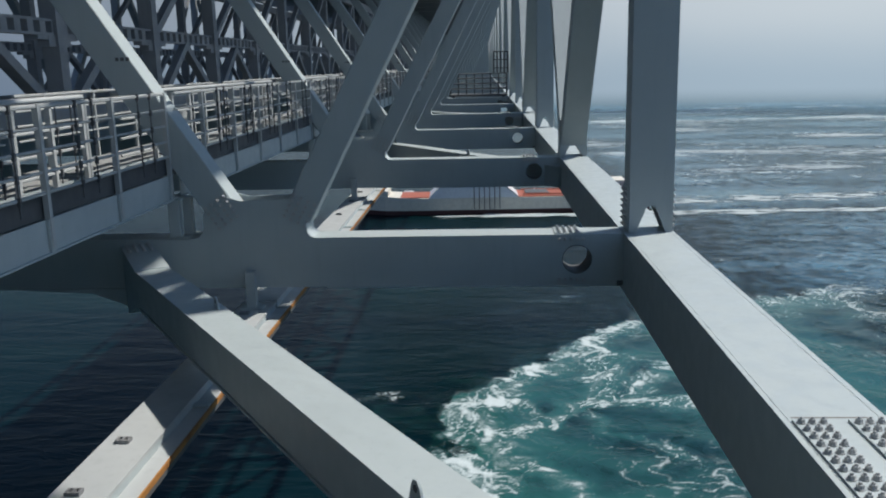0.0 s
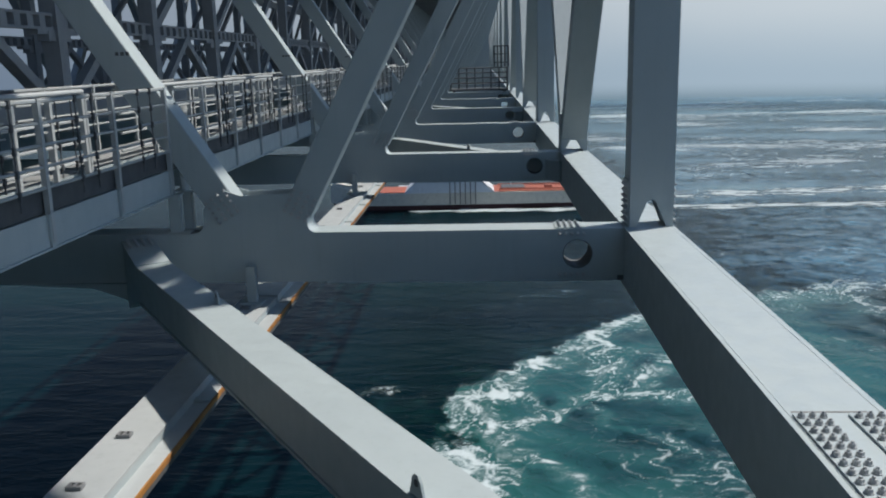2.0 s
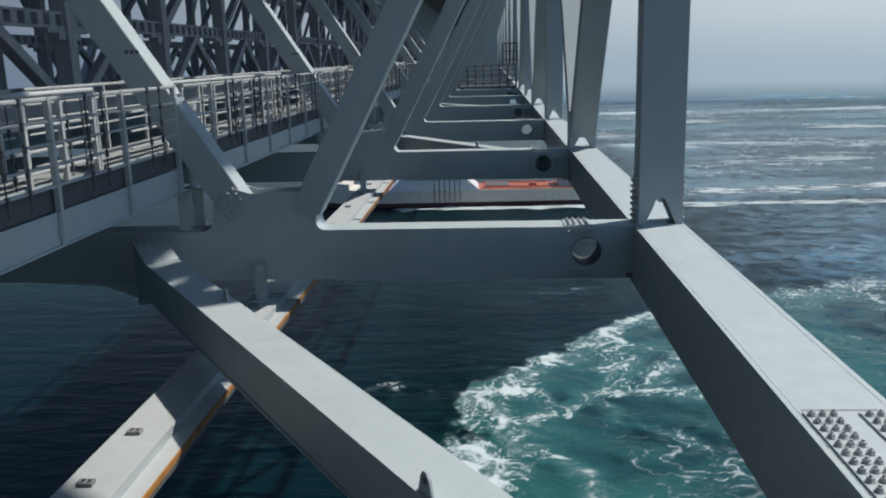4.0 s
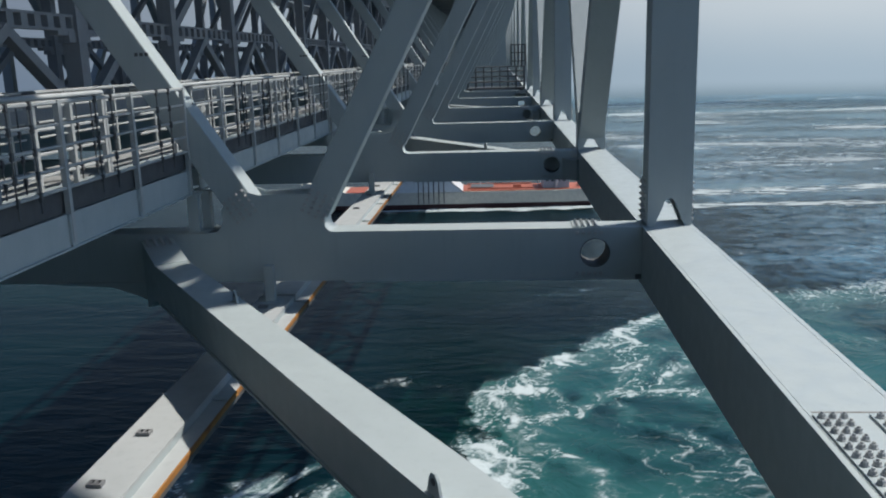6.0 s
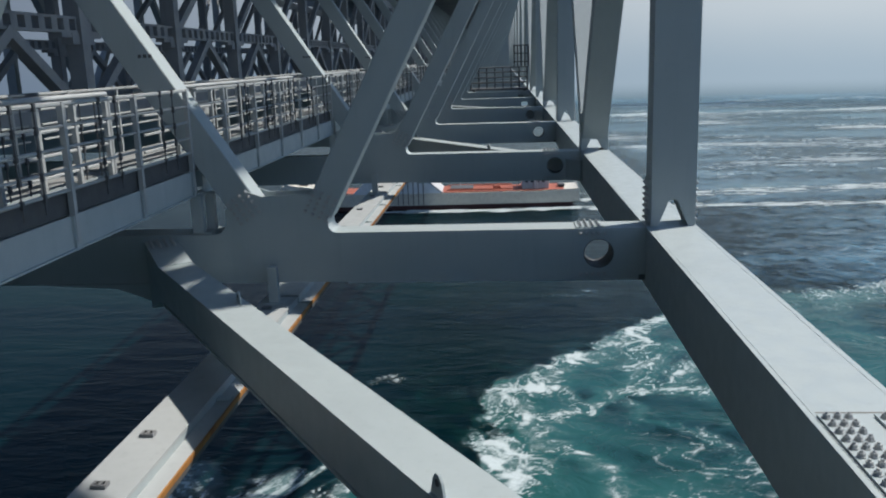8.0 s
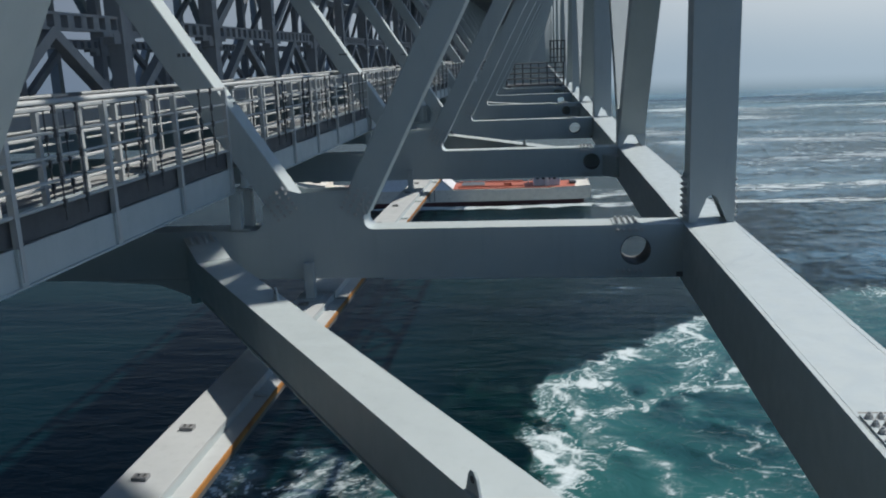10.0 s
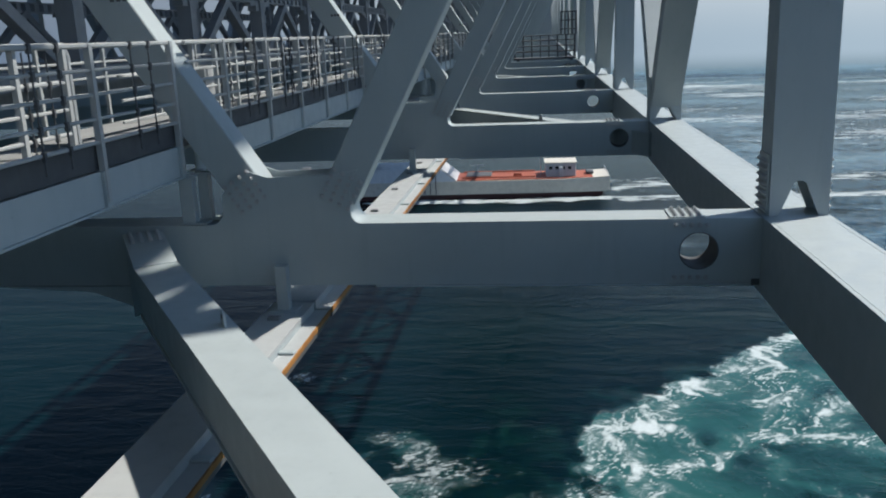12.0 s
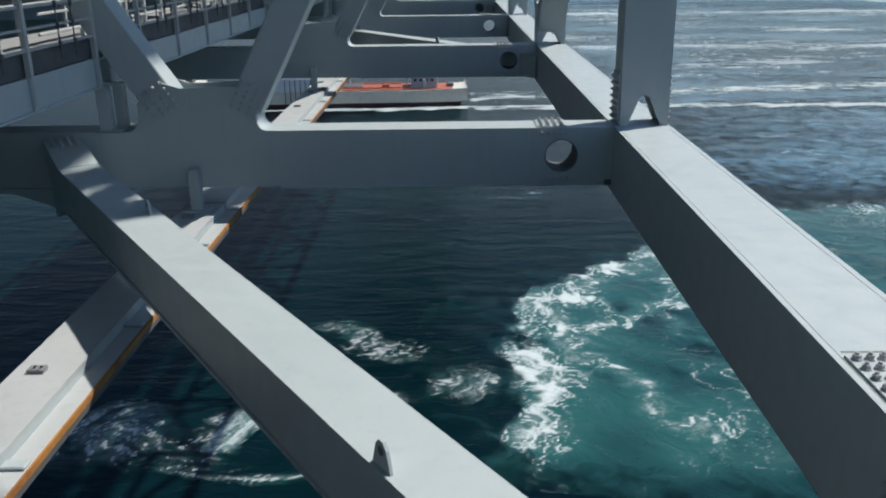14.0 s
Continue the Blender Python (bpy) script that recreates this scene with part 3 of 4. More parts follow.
def foam_material(name, fine_scale, deep=(0.003, 0.024, 0.025), pale=(0.006, 0.044, 0.042)):
    """Milky green water under torn white foam; the sheet carries the amount of both."""
    m, n, l, b = base_material(name)
    loc = n.new("ShaderNodeTexCoord").outputs["Object"]
    amount, milk = n.new("ShaderNodeAttribute"), n.new("ShaderNodeAttribute")
    amount.attribute_name, milk.attribute_name = "foam", "milk"
    fine = ramp(n, l, noise_tex(n, l, loc, fine_scale * 0.8, 6, 0.66, 1.6), 0.28, 0.72, -0.16, 0.16)
    some = ramp(n, l, amount.outputs["Fac"], 0.03, 0.30)
    white = maths(n, l, "ADD", amount.outputs["Fac"], maths(n, l, "MULTIPLY", fine, some))
    white = ramp(n, l, white, 0.03, 1.05, 0.0, 0.90)
    swirl = ramp(n, l, noise_tex(n, l, loc, 0.07, 5, 0.6, 1.5), 0.3, 0.7)
    body = mix_colour(n, l, swirl, deep, pale)
    body = mix_colour(n, l, ramp(n, l, milk.outputs["Fac"], 0.55, 1.0, 0.0, 0.8), body, (0.022, 0.105, 0.095))
    l.new(mix_colour(n, l, white, body, (0.60, 0.66, 0.66)), b.inputs["Base Color"])
    l.new(ramp(n, l, white, 0.0, 1.0, 0.12, 0.75), b.inputs["Roughness"])
    b.inputs["IOR"].default_value = 1.333
    torn = ramp(n, l, noise_tex(n, l, loc, 0.22, 6, 0.65, 0.8), 0.25, 0.75, -0.3, 0.3)
    veil = ramp(n, l, maths(n, l, "ADD", milk.outputs["Fac"], maths(n, l, "MULTIPLY", torn, ramp(n, l, milk.outputs["Fac"], 0.0, 0.25))), 0.05, 0.75)
    l.new(maths(n, l, "MINIMUM", maths(n, l, "MAXIMUM", white, veil), 1.0), b.inputs["Alpha"])
    bump = n.new("ShaderNodeBump")
    bump.inputs["Strength"].default_value, bump.inputs["Distance"].default_value = 0.45, 0.8
    l.new(maths(n, l, "ADD", noise_tex(n, l, loc, 0.15, 6, 0.6, 1.0), maths(n, l, "MULTIPLY", white, 0.3)), bump.inputs["Height"])
    l.new(bump.outputs[0], b.inputs["Normal"])
    return m


WATER = water_material()
FOAM = foam_material("torn_foam", 1.1)
# bluer body for aerated patches and for the sky's blue on far water
FOAM_TINTED = foam_material("tinted_far_foam", 0.5, (0.018, 0.075, 0.12), (0.06, 0.16, 0.225))


def sheet(name, xs, ys, material, foam, milk, lift=0.05):
    """A fine sheet on the water; foam and milk give its amounts at a place."""
    gx, gy = np.meshgrid(xs, ys)
    nx, ny = len(xs), len(ys)
    verts = np.stack([gx.ravel(), gy.ravel(), np.full(gx.size, lift)], 1)
    i = np.arange(nx * ny).reshape(ny, nx)
    quads = np.stack([i[:-1, :-1], i[:-1, 1:], i[1:, 1:], i[1:, :-1]], -1).reshape(-1, 4)
    me = bpy.data.meshes.new(name)
    me.from_pydata(verts.tolist(), [], quads.tolist())
    for key, f in (("foam", foam), ("milk", milk)):
        at = me.attributes.new(key, "FLOAT", "POINT")
        at.data.foreach_set("value", np.clip(f(gx, gy), 0, 1).ravel().astype(np.float32))
    me.materials.append(material)
    return new(name, me)


def soft(x, lo, hi):
    t = np.clip((x - lo) / (hi - lo), 0, 1)
    return t * t * (3 - 2 * t)


def gradient_noise(x, y, seed):
    """Perlin noise of a plan, about -1 to 1."""
    r = np.random.RandomState(seed)
    table = r.permutation(512)
    ang = r.uniform(0, 2 * math.pi, 512)
    xi, yi = np.floor(x).astype(int), np.floor(y).astype(int)
    xf, yf = x - xi, y - yi
    u, v = xf * xf * xf * (xf * (6 * xf - 15) + 10), yf * yf * yf * (yf * (6 * yf - 15) + 10)

    def corner(i, j):
        g = ang[table[(table[(xi + i) % 512] + yi + j) % 512]]
        return np.cos(g) * (xf - i) + np.sin(g) * (yf - j)

    a = corner(0, 0) * (1 - u) + corner(1, 0) * u
    b = corner(0, 1) * (1 - u) + corner(1, 1) * u
    return 1.5 * (a * (1 - v) + b * v)


def cloudy(x, y, k, seed, octaves=4, gain=0.5):
    out, g = 0, 1.0
    for o in range(octaves):
        out = out + g * gradient_noise(x * k * 2 ** o + 17.3 * o, y * k * 2 ** o - 9.1 * o, seed + o)
        g *= gain
    return out


def swirled(x, y, eddies):
    """Plan coordinates wound up by eddies of (x, y, radius, turn)."""
    for cx, cy, r, turn in eddies:
        dx, dy = x - cx, y - cy
        a = turn * np.exp(-(dx * dx + dy * dy) / (r * r))
        x, y = cx + dx * np.cos(a) - dy * np.sin(a), cy + dx * np.sin(a) + dy * np.cos(a)
    return x, y


def lace(x, y, amount, seed, size=9.0):
    """Foam cover from its amount: silky filaments that gather into torn froth."""
    k = 1 / size
    wx, wy = x + 0.75 * size * cloudy(x, y, k * 0.7, seed + 50, 4, 0.5), y + 0.75 * size * cloudy(x, y, k * 0.7, seed + 60, 4, 0.5)
    cover = 0
    for s, g in ((0.8, 0.5), (1.6, 0.7), (3.1, 0.9)):
        ridge = np.abs(cloudy(wx, wy, k * s, seed + int(10 * s), 2, 0.4))
        width = 0.055 + 0.30 * amount * g
        line = np.clip(1 - ridge / width, 0, 1) ** 1.3
        gate = soft(cloudy(wx, wy, k * s * 0.45, seed + 7 + int(s), 2), -0.45, 0.45)
        cover = np.maximum(cover, line * (0.25 + 0.75 * gate) * np.clip(0.34 + amount * 1.5, 0, 1) * (1 if s < 1 else np.clip(amount * 3.2, 0, 1)))
    froth = soft(cloudy(wx, wy, k * 1.3, seed + 90, 4, 0.55) + 1.9 * amount, 1.05, 2.1)
    thin = 0.60 * amount * soft(cloudy(wx, wy, k * 1.6, seed + 95, 4, 0.5), -0.7, 0.9)
    return np.maximum(np.maximum(cover, froth), thin) * soft(amount, 0.005, 0.06)


sea = part("sea", bmesh.new(), WATER)
bm = bmesh.new()
bmesh.ops.create_grid(bm, x_segments=60, y_segments=60, size=4600)
bm.to_mesh(sea.data)
bm.free()
sea.location = (0, 0, SEA)
tagged(sea, "dark blue-green tidal sea with small waves", "sea", kind="structure")


# the whirl: its left front, its far front, milky green inside
EDDIES = ((2, 112, 11, 1.5), (22, 122, 14, 1.7), (14, 96, 10, -1.2), (40, 112, 16, 1.3), (55, 140, 18, -1.1), (-6, 120, 7, 1.4))


def whirl_front(x, y):
    """Metres inside the torn front; negative outside."""
    w = 2.6 * cloudy(x, y, 0.055, 3, 5, 0.6) + 1.8 * cloudy(x, y, 0.16, 5, 4, 0.6)
    left = x + 13.0 - 0.12 * np.clip(96 - y, 0, 60) + 1.2 * w                   # runs away from the viewer
    far = np.interp(x, (-14, -10, -3, 3, 8, 12, 18, 40, 90), (102, 112, 118, 125, 130, 138, 145, 157, 178)) + 1.2 * w - y
    return np.minimum(left, far)


def strand(x, y, wide, *bends):
    """Amount along a strand of foam that bends through a few places."""
    best = np.full(np.shape(x), 1e9)
    for (x0, y0), (x1, y1) in zip(bends, bends[1:]):
        dx, dy = x1 - x0, y1 - y0
        k = np.clip(((x - x0) * dx + (y - y0) * dy) / (dx * dx + dy * dy), 0, 1)
        best = np.minimum(best, (x - x0 - k * dx) ** 2 + (y - y0 - k * dy) ** 2)
    return np.exp(-best / wide ** 2)


def whirl_amount(x, y):
    wx = x + 1.6 * cloudy(x, y, 0.10, 27, 4, 0.6)
    wy = y + 2.4 * cloudy(x, y, 0.10, 29, 4, 0.6)
    d = whirl_front(x, y)
    strands = np.maximum.reduce([
        0.72 * strand(wx, wy, 3.4, (22, 148), (11, 138), (8, 129), (3, 125), (-1, 119)),
        0.76 * strand(wx, wy, 2.8, (-7, 119), (-3, 114), (-5, 109), (-9, 108), (-12, 106), (-12, 100), (-10, 94), (-10, 89), (-6, 82), (-9, 72)),
        0.62 * strand(wx, wy, 2.0, (-10, 107), (-7, 101), (-3, 98), (1, 101), (5, 106), (13, 109), (20, 108), (30, 104)),
        0.54 * strand(wx, wy, 1.8, (-10, 93), (-6, 90), (-1, 89), (2, 87), (3, 82), (9, 77)),
        0.54 * strand(wx, wy, 1.9, (9, 109), (11, 119), (11, 133)),
        0.54 * strand(wx, wy, 2.2, (13, 109), (16, 116), (22, 121), (33, 124)),
        0.40 * strand(wx, wy, 2.2, (-8, 105), (-6, 97), (-3, 94), (-6, 90)),
        0.26 * strand(wx, wy, 1.4, (6, 101), (9, 98), (13, 97), (17, 90)),
        0.28 * strand(wx, wy, 1.5, (-2, 119), (-2, 108), (0, 103)),
        0.45 * strand(wx, wy, 6.0, (48, 158), (62, 165), (88, 176))])
    sx, sy = swirled(x, y, EDDIES)
    edge = 0.30 * np.exp(-((d - 2.0) / 3.0) ** 2) * soft(cloudy(x, y, 0.06, 15, 3), -0.6, 0.5)
    veins = 0.06 + 0.15 * soft(cloudy(sx, sy, 0.045, 8, 3), 0.0, 0.6)
    far_side = 0.20 * soft(x, 38, 60) * soft(cloudy(x, y, 0.06, 19, 3), -0.4, 0.5)
    fade = soft(d, -2.5, 1.5) * soft(118 - x, 0, 40) * soft(y, 56, 74)
    return np.clip(np.maximum(edge, strands) + veins + far_side, 0, 1) * fade, d, sx, sy


def whirl_foam(x, y):
    amount, d, sx, sy = whirl_amount(x, y)
    return lace(0.7 * x + 0.3 * sx, 0.7 * y + 0.3 * sy, amount, 70, 7)


def whirl_milk(x, y):
    amount, d, sx, sy = whirl_amount(x, y)
    return (soft(d, -1.5, 6.0) * (0.50 + 0.25 * cloudy(sx, sy, 0.035, 12, 3)) + 0.22 * soft(d, -24, 0) + 0.95 * amount) * soft(105 - x, 0, 70) * soft(y, 54, 72)


whirl = sheet("whirl_foam", np.arange(-44, 90, 0.24), np.arange(-46, 72, 0.24), FOAM,
              lambda x, y: whirl_foam(x + 20, y + 110), lambda x, y: whirl_milk(x + 20, y + 110))
tagged(whirl, "churning turquoise whirlpool water laced with white foam", "foam", kind="stuff")


def blot(x, y, cx, cy, rx, ry, seed):
    d = np.sqrt(((x - cx) / rx) ** 2 + ((y - cy) / ry) ** 2) + 0.45 * cloudy(x, y, 0.12, seed, 4)
    return soft(1.15 - d, 0, 0.8)


def eddy_amount(x, y):
    sx, sy = swirled(x, y, ((-8, 3, 8, 2.0), (8, -7, 8, -1.8), (0, 0, 7, 1.2)))
    return np.maximum.reduce([0.46 * blot(sx, sy, -7, 0, 13, 7, 21), 0.74 * blot(sx, sy, 10, -7, 9, 8, 22), 0.78 * blot(sx, sy, 2, 5.5, 8, 2.6, 23)]), sx, sy


def eddy_foam(x, y):
    amount, sx, sy = eddy_amount(x, y)
    return lace(sx, sy, amount, 120, 7)


eddy = sheet("eddy_foam", np.arange(-30, 26, 0.3), np.arange(-24, 24, 0.3), FOAM, eddy_foam, lambda x, y: 1.1 * eddy_amount(x, y)[0], 0.09)
tagged(eddy, "broken white foam of a small eddy", "foam", kind="stuff")


def streak_amount(x, y):
    sx, sy = swirled(x, y, ((-6, 1, 6, 0.9), (9, -5, 7, -0.9)))
    return np.maximum(0.50 * blot(sx, sy, -2, 1, 11, 3.8, 51), 0.60 * blot(sx, sy, 10, -7, 7, 4.5, 52)), sx, sy


def streak_foam(x, y):
    amount, sx, sy = streak_amount(x, y)
    return lace(sx, sy, amount, 140, 7)


streak = sheet("streak_foam", np.arange(-20, 20, 0.3), np.arange(-18, 14, 0.3), FOAM, streak_foam, lambda x, y: 1.0 * streak_amount(x, y)[0], 0.12)
tagged(streak, "drifting streak of torn white foam", "foam", kind="stuff")


def wisp_amount(x, y):
    sx, sy = swirled(x, y, ((1, 2, 4, 1.5), (-5, -3, 4, -1.4)))
    return np.maximum(0.62 * blot(sx, sy, 0, 0, 3.6, 3.0, 56), 0.20 * strand(sx, sy, 1.6, (-6, -6), (0, 0), (9, 7))), sx, sy


wisp = sheet("wisp_foam", np.arange(-14, 16, 0.25), np.arange(-13, 14, 0.25), FOAM, lambda x, y: lace(x, y, wisp_amount(x, y)[0], 240, 5), lambda x, y: 0.4 * wisp_amount(x, y)[0], 0.14)
tagged(wisp, "small wisp of white foam before the whirl", "foam", kind="stuff")


def drift_foam(x, y):
    out = 0
    for i, (y0, x0, x1) in enumerate(((150, -6, 14), (156, 2, 22), (143, -12, 2), (160, 8, 26))):
        d = y - (y0 + 1.2 * cloudy(x, y, 0.05, 81 + i, 3))
        out = out + 0.34 * np.exp(-(d / 1.6) ** 2) * soft(x, x0, x0 + 8) * soft(x1 - x, 0, 8)
    return lace(x * 0.3, y, out, 200, 4)


drift = sheet("drift_foam", np.arange(-25, 40, 0.5), np.arange(136, 168, 0.35), FOAM_TINTED, drift_foam, lambda x, y: 0 * x, 0.06)
drift.location = (0, 0, SEA)
tagged(drift, "thin streaks of drifting foam on dark water", "foam", kind="stuff")


# long foam bands of the tidal race further out
BANDS = ((168, 0.2, 12, 30, 0.30), (205, 0.1, 7, 60, 0.16), (325, 0.05, 10, 60, 0.30), (350, 0.05, 8, 60, 0.28), (392, -0.05, 9, 90, 0.3), (430, -0.1, 16, 40, 0.5),
         (480, 0.0, 18, 20, 0.5), (560, 0.05, 14, 90, 0.3), (650, 0.0, 30, 40, 0.55), (760, 0.05, 30, 60, 0.4))


def race_foam(x, y):
    out = 0
    for i, (y0, slope, w, x0, gain) in enumerate(BANDS):
        d = y - (y0 + slope * x + 16 * cloudy(x, y, 0.012, 31 + i, 4))
        out = out + gain * np.exp(-(d / (1.8 * w)) ** 2) * soft(x, x0, x0 + 25) * soft(cloudy(x * 0.6, y, 0.02, 61 + i, 3), -0.5, 0.3)
    out = np.clip(1.5 * out + 0.17 * soft(x, 40, 70) * soft(cloudy(x * 0.5, y, 0.015, 75, 3), -0.1, 0.6), 0, 1)
    return np.maximum(0.75 * lace(x * 0.3, y, out, 160, 8), 0.8 * soft(out + 0.45 * cloudy(x * 0.25, y, 0.07, 170, 5, 0.65), 0.12, 1.15))


# even milk veil paints the far water blue; its patches are aerated water
race = sheet("tidal_race_foam", np.arange(15, 560, 1.6), np.arange(140, 900, 1.6), FOAM_TINTED, race_foam, lambda x, y: soft(x, 30, 80) * (0.34 + 0.40 * soft(cloudy(x * 0.3, y, 0.03, 175, 4), -0.5, 0.9)) * soft(y, 142, 185), 0.07)
race.location = (0, 0, SEA)
tagged(race, "long white foam bands of the tidal race on water tinted pale blue", "foam", kind="stuff")


# ---- the ship ----
HULL = painted_steel("grey_hull_paint", (0.66, 0.63, 0.55), 0.55, 0.4, 0.15)
BOOT = painted_steel("dark_red_boot_paint", (0.06, 0.022, 0.022), 0.6, 0.4)
ORANGE = painted_steel("orange_deck_paint", (0.38, 0.105, 0.06), 0.65, 0.45)
HOLD = painted_steel("blue_grey_hold_paint", (0.72, 0.76, 0.80), 0.55, 0.3, 0.0)
HOUSE = painted_steel("white_house_paint", (0.58, 0.58, 0.58), 0.5, 0.25)
WINDOW = painted_steel("dark_window_glass", (0.02, 0.025, 0.03), 0.1, 0.1, spots=False)


def loft(bm, stations):
    """Hull skin through stations of (x, half width, z low, z high)."""
    rings = []
    for x, w, z0, z1 in stations:
        rings.append([bm.verts.new(p) for p in ((x, -w, z1), (x, -w * 0.97, z0), (x, w * 0.97, z0), (x, w, z1))])
    for a, b in zip(rings, rings[1:]):
        for i in range(4):
            j = (i + 1) % 4
            bm.faces.new((a[i], a[j], b[j], b[i]))
    bm.faces.new(rings[0])
    bm.faces.new(rings[-1][::-1])
    bmesh.ops.recalc_face_normals(bm, faces=bm.faces)
    return bm


def build_ship():
    """Bow towards -x; x runs from 0 at the bow to 92 at the stern."""
    sh = thing("cargo_ship", pose(0, 0, 0), "grey cargo ship with orange deck and blue-grey hold, under way", "ship")
    part("hull", loft(bmesh.new(), [(0, 0.4, 1.5, 7.2), (4, 3.6, 1.4, 6.6), (10, 6.2, 1.3, 5.6), (18, 7, 1.3, 5.0), (80, 7, 1.3, 4.9), (90, 6.4, 1.3, 5.3), (92, 6.2, 1.6, 5.4)]), HULL, sh)
    part("boot_stripe", loft(bmesh.new(), [(0.8, 0.3, -1.5, 1.49), (4.4, 3.4, -1.5, 1.39), (10, 6.05, -1.5, 1.29), (18, 6.85, -1.5, 1.29), (80, 6.85, -1.5, 1.29), (90, 6.1, 0.2, 1.29)]), BOOT, sh, "dark red underwater paint")
    part("fore_deck", boxed(12, 24, -6, 6, 5.02, 5.25), ORANGE, sh)
    part("aft_deck", boxed(50, 88, -6.4, 6.4, 4.95, 5.2), ORANGE, sh)
    part("forecastle", loft(bmesh.new(), [(1, 0.9, 6.9, 7.9), (5, 3.7, 6.3, 7.6), (11, 6.0, 5.5, 7.2)]), HULL, sh)
    for s in (-1, 1):
        bm = slab(bmesh.new(), [(24, 5.0), (50, 5.0), (46.0, 8.6), (27.5, 8.6)], s * 6.9 - 0.1, s * 6.9 + 0.1)
        side = part("hold_side", bm, HOLD, sh)
        for k in range(12):
            x = 27.8 + k * 1.55
            part("rib", boxed(x - 0.12, x + 0.12, s * 6.9 - 0.24 if s < 0 else s * 6.9 + 0.101, s * 6.9 - 0.101 if s < 0 else s * 6.9 + 0.24, 1.6 if k > 5 else 5.0, 8.5), DARK_GREY if k > 5 else HOLD, side)
    bm = slab(bmesh.new(), [(46.0, 8.6), (46.6, 8.6), (50.6, 5.2), (50.0, 5.0)], -6.75, 6.75)
    part("aft_ramp", bm, HOUSE, sh, "white sloping hold end")
    bm = slab(bmesh.new(), [(27.5, 8.6), (26.9, 8.6), (23.4, 5.2), (24, 5.0)], -6.75, 6.75)
    part("fore_ramp", bm, HOLD, sh)
    part("hold_cargo", boxed(28.5, 45.5, -6.7, 6.7, 5.0, 6.4), GRATE, sh)
    house = part("deckhouse", boxed(75, 83, -4.2, 4.2, 5.2, 8.9, bevel=0.1), HOUSE, sh, "white deckhouse")
    part("roof", boxed(74.6, 83.4, -4.5, 4.5, 8.9, 9.1), HULL, house)
    part("funnel", boxed(78.4, 79.6, -5.2, -4.22, 5.2, 8.0, bevel=0.15), HOUSE, house)
    for k in range(4):
        part("window", boxed(75.8 + k * 1.7, 76.7 + k * 1.7, -4.24, -4.201, 7.2, 8.0), WINDOW, house)
    part("hatch", boxed(53, 60, -3.5, 3.5, 5.2, 5.8, bevel=0.08), DARK, sh)
    part("winch", boxed(66, 68.4, -3, -1, 5.2, 6.3, bevel=0.2), ORANGE, sh)
    part("winch", boxed(86, 88, -2, 2, 5.3, 6.2, bevel=0.2), DARK, sh)
    part("pipe", tube(bmesh.new(), (52, -5, 5.6), (72, -5, 5.6), 0.22, 6), ORANGE, sh)
    part("pipe", tube(bmesh.new(), (52, 4.6, 5.6), (72, 4.6, 5.6), 0.22, 6), ORANGE, sh)
    part("mast", tube(bmesh.new(), (73.6, 0, 5.2), (73.6, 0, 9.6), 0.12, 6), HOUSE, sh)
    part("mast", tube(bmesh.new(), (56, 2, 5.2), (56, 2, 7.9), 0.1, 6), HOUSE, sh)
    part("crosstree", boxed(54, 58, 1.9, 2.1, 7.9, 8.1), HOUSE, sh)
    part("bow_winch", boxed(6, 8.5, -1.5, 1.5, 7.4, 8.8, bevel=0.2), DARK, sh)
    part("stern_rail", tube(bmesh.new(), (91.6, -6, 6.4), (91.6, 6, 6.4), 0.06, 6), HOUSE, sh)
    for k in range(7):
        part("stanchion", tube(bmesh.new(), (91.6, -6 + k * 2, 5.4), (91.6, -6 + k * 2, 6.4), 0.05, 5), HOUSE, sh)
    return sh


def wake_foam(x, y):
    side = 0.80 * np.exp(-((y + 10.5 + 1.2 * cloudy(x, y, 0.05, 44, 3)) / 3.4) ** 2) * soft(x, 12, 42)
    near = 0.62 * np.exp(-((y + 11.0 + 0.03 * (x - 92) + 2 * cloudy(x, y, 0.03, 45, 3)) / 5.0) ** 2) * soft(x, 86, 96)
    stern = 0.50 * np.exp(-((y - 8 - 0.10 * (x - 92)) / 11.0) ** 2) * soft(x, 90, 95)
    out = np.where(x < 92, side, np.maximum(near, stern)) * soft(340 - x, 0, 120)
    return np.maximum(lace(x * 0.35, y, out, 180, 5), 0.9 * soft(1.35 * out + 0.4 * cloudy(x * 0.3, y, 0.3, 190, 4, 0.6), 0.35, 0.85))


ship = build_ship()
wake = sheet("ship_wake", np.arange(0, 340, 0.6), np.arange(-34, 60, 0.5), foam_material("wake_foam", 0.9), wake_foam, lambda x, y: 0.4 * wake_foam(x, y), 0.10)
tagged(wake, "white foaming wake along the ship", "wake", kind="stuff")

boat = thing("small_boat", pose(-34, 282, SEA), "small distant white boat on dark water", "boat")
part("hull", loft(bmesh.new(), [(-5, 0.2, 0.1, 1.8), (-2, 1.6, -0.4, 1.5), (4, 1.7, -0.4, 1.3), (5, 1.5, -0.2, 1.4)]), HULL, boat)
part("cabin", boxed(-0.5, 2.6, -1.1, 1.1, 1.4, 3.2, bevel=0.1), HOUSE, boat)

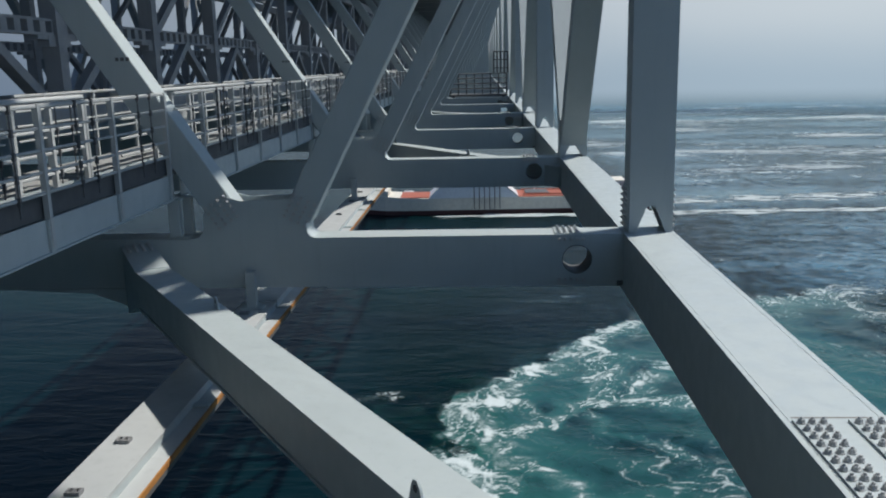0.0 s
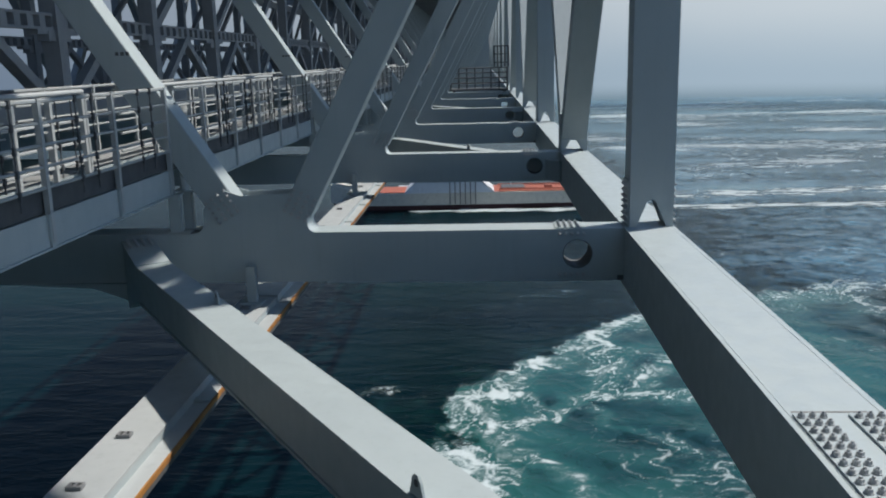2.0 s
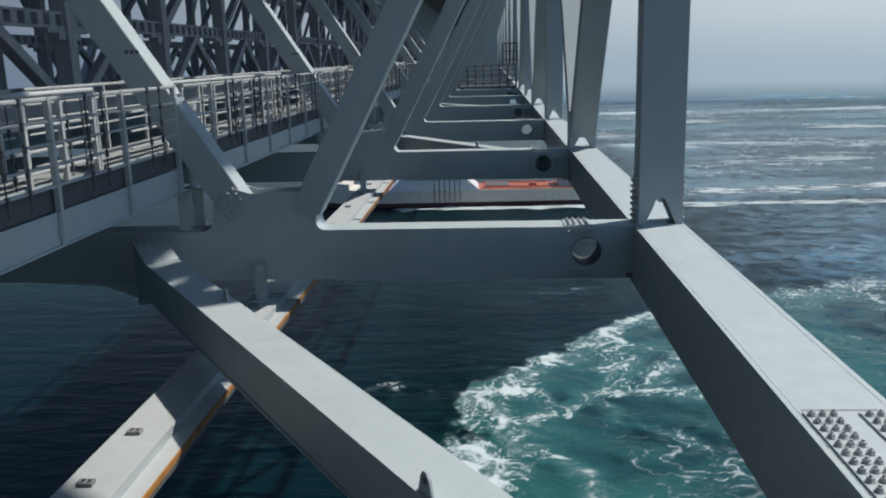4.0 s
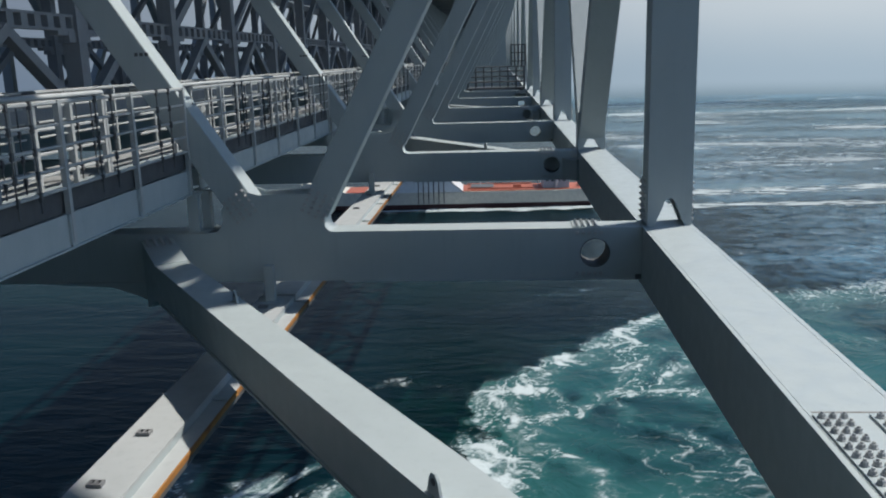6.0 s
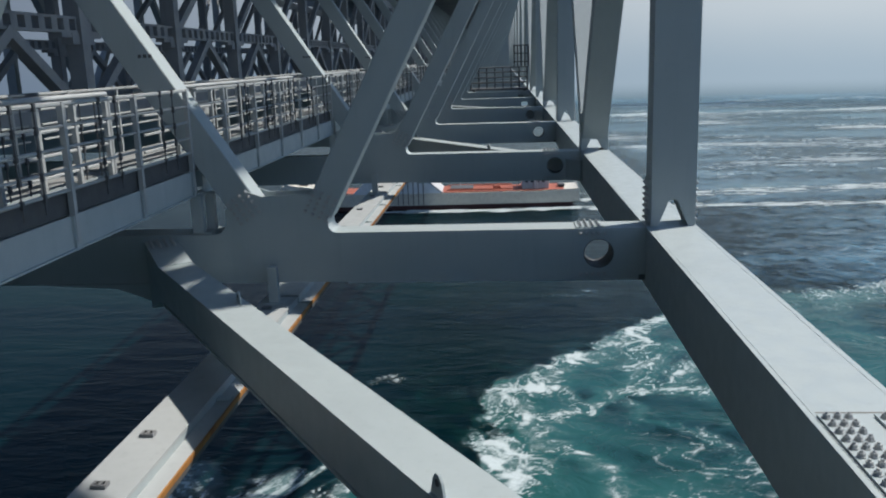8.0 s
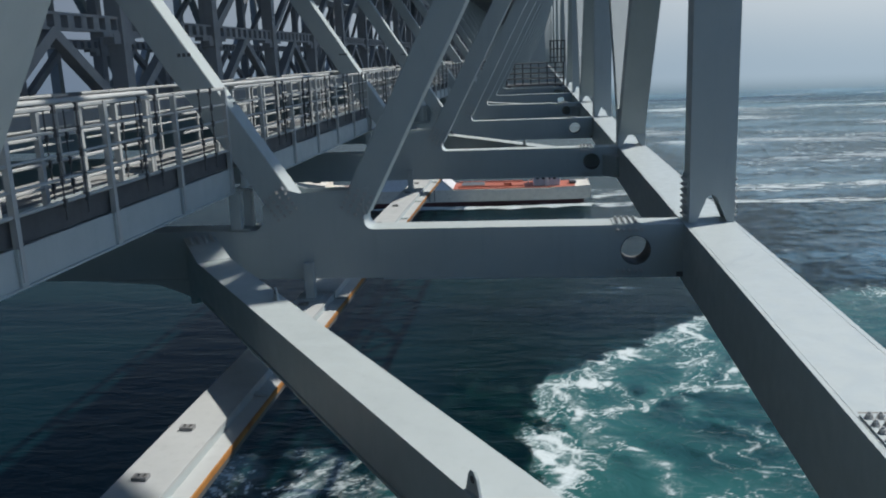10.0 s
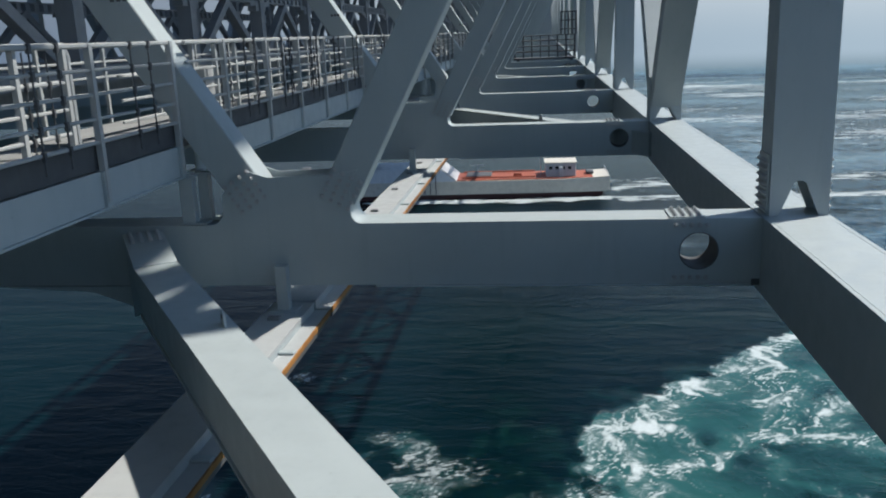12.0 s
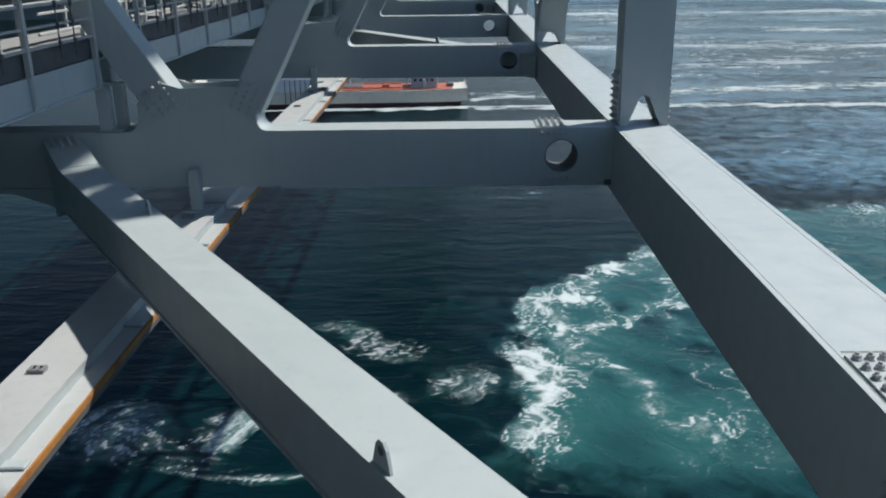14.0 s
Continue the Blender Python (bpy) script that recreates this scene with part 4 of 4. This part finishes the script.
# far-water haze painted on a plain glowing ring at the limit of sight
def haze_bank():
    bm = bmesh.new()
    r = 820.0
    ring = []
    for i in range(181):
        a = 2 * math.pi * i / 180
        ring.append((bm.verts.new((r * math.sin(a), r * math.cos(a), SEA - 1)), bm.verts.new((r * math.sin(a), r * math.cos(a), SEA + 230))))
    for p, q in zip(ring, ring[1:]):
        bm.faces.new((p[0], q[0], q[1], p[1]))
    m, n, l, b = base_material("glowing_haze")
    pos = n.new("ShaderNodeNewGeometry").outputs["Position"]
    sep = n.new("ShaderNodeSeparateXYZ")
    l.new(pos, sep.inputs[0])
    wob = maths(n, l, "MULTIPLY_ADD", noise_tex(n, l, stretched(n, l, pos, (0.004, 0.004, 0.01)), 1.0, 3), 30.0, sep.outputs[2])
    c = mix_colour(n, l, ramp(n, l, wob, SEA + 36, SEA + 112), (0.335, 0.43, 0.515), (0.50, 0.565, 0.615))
    side = ramp(n, l, sep.outputs[0], -700, 350)         # glow painted brighter towards the sun
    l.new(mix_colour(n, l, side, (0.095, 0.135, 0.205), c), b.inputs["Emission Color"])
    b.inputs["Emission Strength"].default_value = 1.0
    b.inputs["Base Color"].default_value = (0, 0, 0, 1)
    b.inputs["Roughness"].default_value = 1.0
    b.inputs["Specular IOR Level"].default_value = 0.0
    up = ramp(n, l, sep.outputs[2], SEA - 4, SEA + 20)
    down = ramp(n, l, wob, SEA + 140, SEA + 228, 1.0, 0.0)
    l.new(maths(n, l, "MULTIPLY", maths(n, l, "MULTIPLY", up, down), 1.0), b.inputs["Alpha"])
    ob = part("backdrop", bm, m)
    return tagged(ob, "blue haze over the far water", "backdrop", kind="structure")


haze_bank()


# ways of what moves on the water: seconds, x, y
# from 10 s ship and foam are also shifted to suit the unzoomed lens
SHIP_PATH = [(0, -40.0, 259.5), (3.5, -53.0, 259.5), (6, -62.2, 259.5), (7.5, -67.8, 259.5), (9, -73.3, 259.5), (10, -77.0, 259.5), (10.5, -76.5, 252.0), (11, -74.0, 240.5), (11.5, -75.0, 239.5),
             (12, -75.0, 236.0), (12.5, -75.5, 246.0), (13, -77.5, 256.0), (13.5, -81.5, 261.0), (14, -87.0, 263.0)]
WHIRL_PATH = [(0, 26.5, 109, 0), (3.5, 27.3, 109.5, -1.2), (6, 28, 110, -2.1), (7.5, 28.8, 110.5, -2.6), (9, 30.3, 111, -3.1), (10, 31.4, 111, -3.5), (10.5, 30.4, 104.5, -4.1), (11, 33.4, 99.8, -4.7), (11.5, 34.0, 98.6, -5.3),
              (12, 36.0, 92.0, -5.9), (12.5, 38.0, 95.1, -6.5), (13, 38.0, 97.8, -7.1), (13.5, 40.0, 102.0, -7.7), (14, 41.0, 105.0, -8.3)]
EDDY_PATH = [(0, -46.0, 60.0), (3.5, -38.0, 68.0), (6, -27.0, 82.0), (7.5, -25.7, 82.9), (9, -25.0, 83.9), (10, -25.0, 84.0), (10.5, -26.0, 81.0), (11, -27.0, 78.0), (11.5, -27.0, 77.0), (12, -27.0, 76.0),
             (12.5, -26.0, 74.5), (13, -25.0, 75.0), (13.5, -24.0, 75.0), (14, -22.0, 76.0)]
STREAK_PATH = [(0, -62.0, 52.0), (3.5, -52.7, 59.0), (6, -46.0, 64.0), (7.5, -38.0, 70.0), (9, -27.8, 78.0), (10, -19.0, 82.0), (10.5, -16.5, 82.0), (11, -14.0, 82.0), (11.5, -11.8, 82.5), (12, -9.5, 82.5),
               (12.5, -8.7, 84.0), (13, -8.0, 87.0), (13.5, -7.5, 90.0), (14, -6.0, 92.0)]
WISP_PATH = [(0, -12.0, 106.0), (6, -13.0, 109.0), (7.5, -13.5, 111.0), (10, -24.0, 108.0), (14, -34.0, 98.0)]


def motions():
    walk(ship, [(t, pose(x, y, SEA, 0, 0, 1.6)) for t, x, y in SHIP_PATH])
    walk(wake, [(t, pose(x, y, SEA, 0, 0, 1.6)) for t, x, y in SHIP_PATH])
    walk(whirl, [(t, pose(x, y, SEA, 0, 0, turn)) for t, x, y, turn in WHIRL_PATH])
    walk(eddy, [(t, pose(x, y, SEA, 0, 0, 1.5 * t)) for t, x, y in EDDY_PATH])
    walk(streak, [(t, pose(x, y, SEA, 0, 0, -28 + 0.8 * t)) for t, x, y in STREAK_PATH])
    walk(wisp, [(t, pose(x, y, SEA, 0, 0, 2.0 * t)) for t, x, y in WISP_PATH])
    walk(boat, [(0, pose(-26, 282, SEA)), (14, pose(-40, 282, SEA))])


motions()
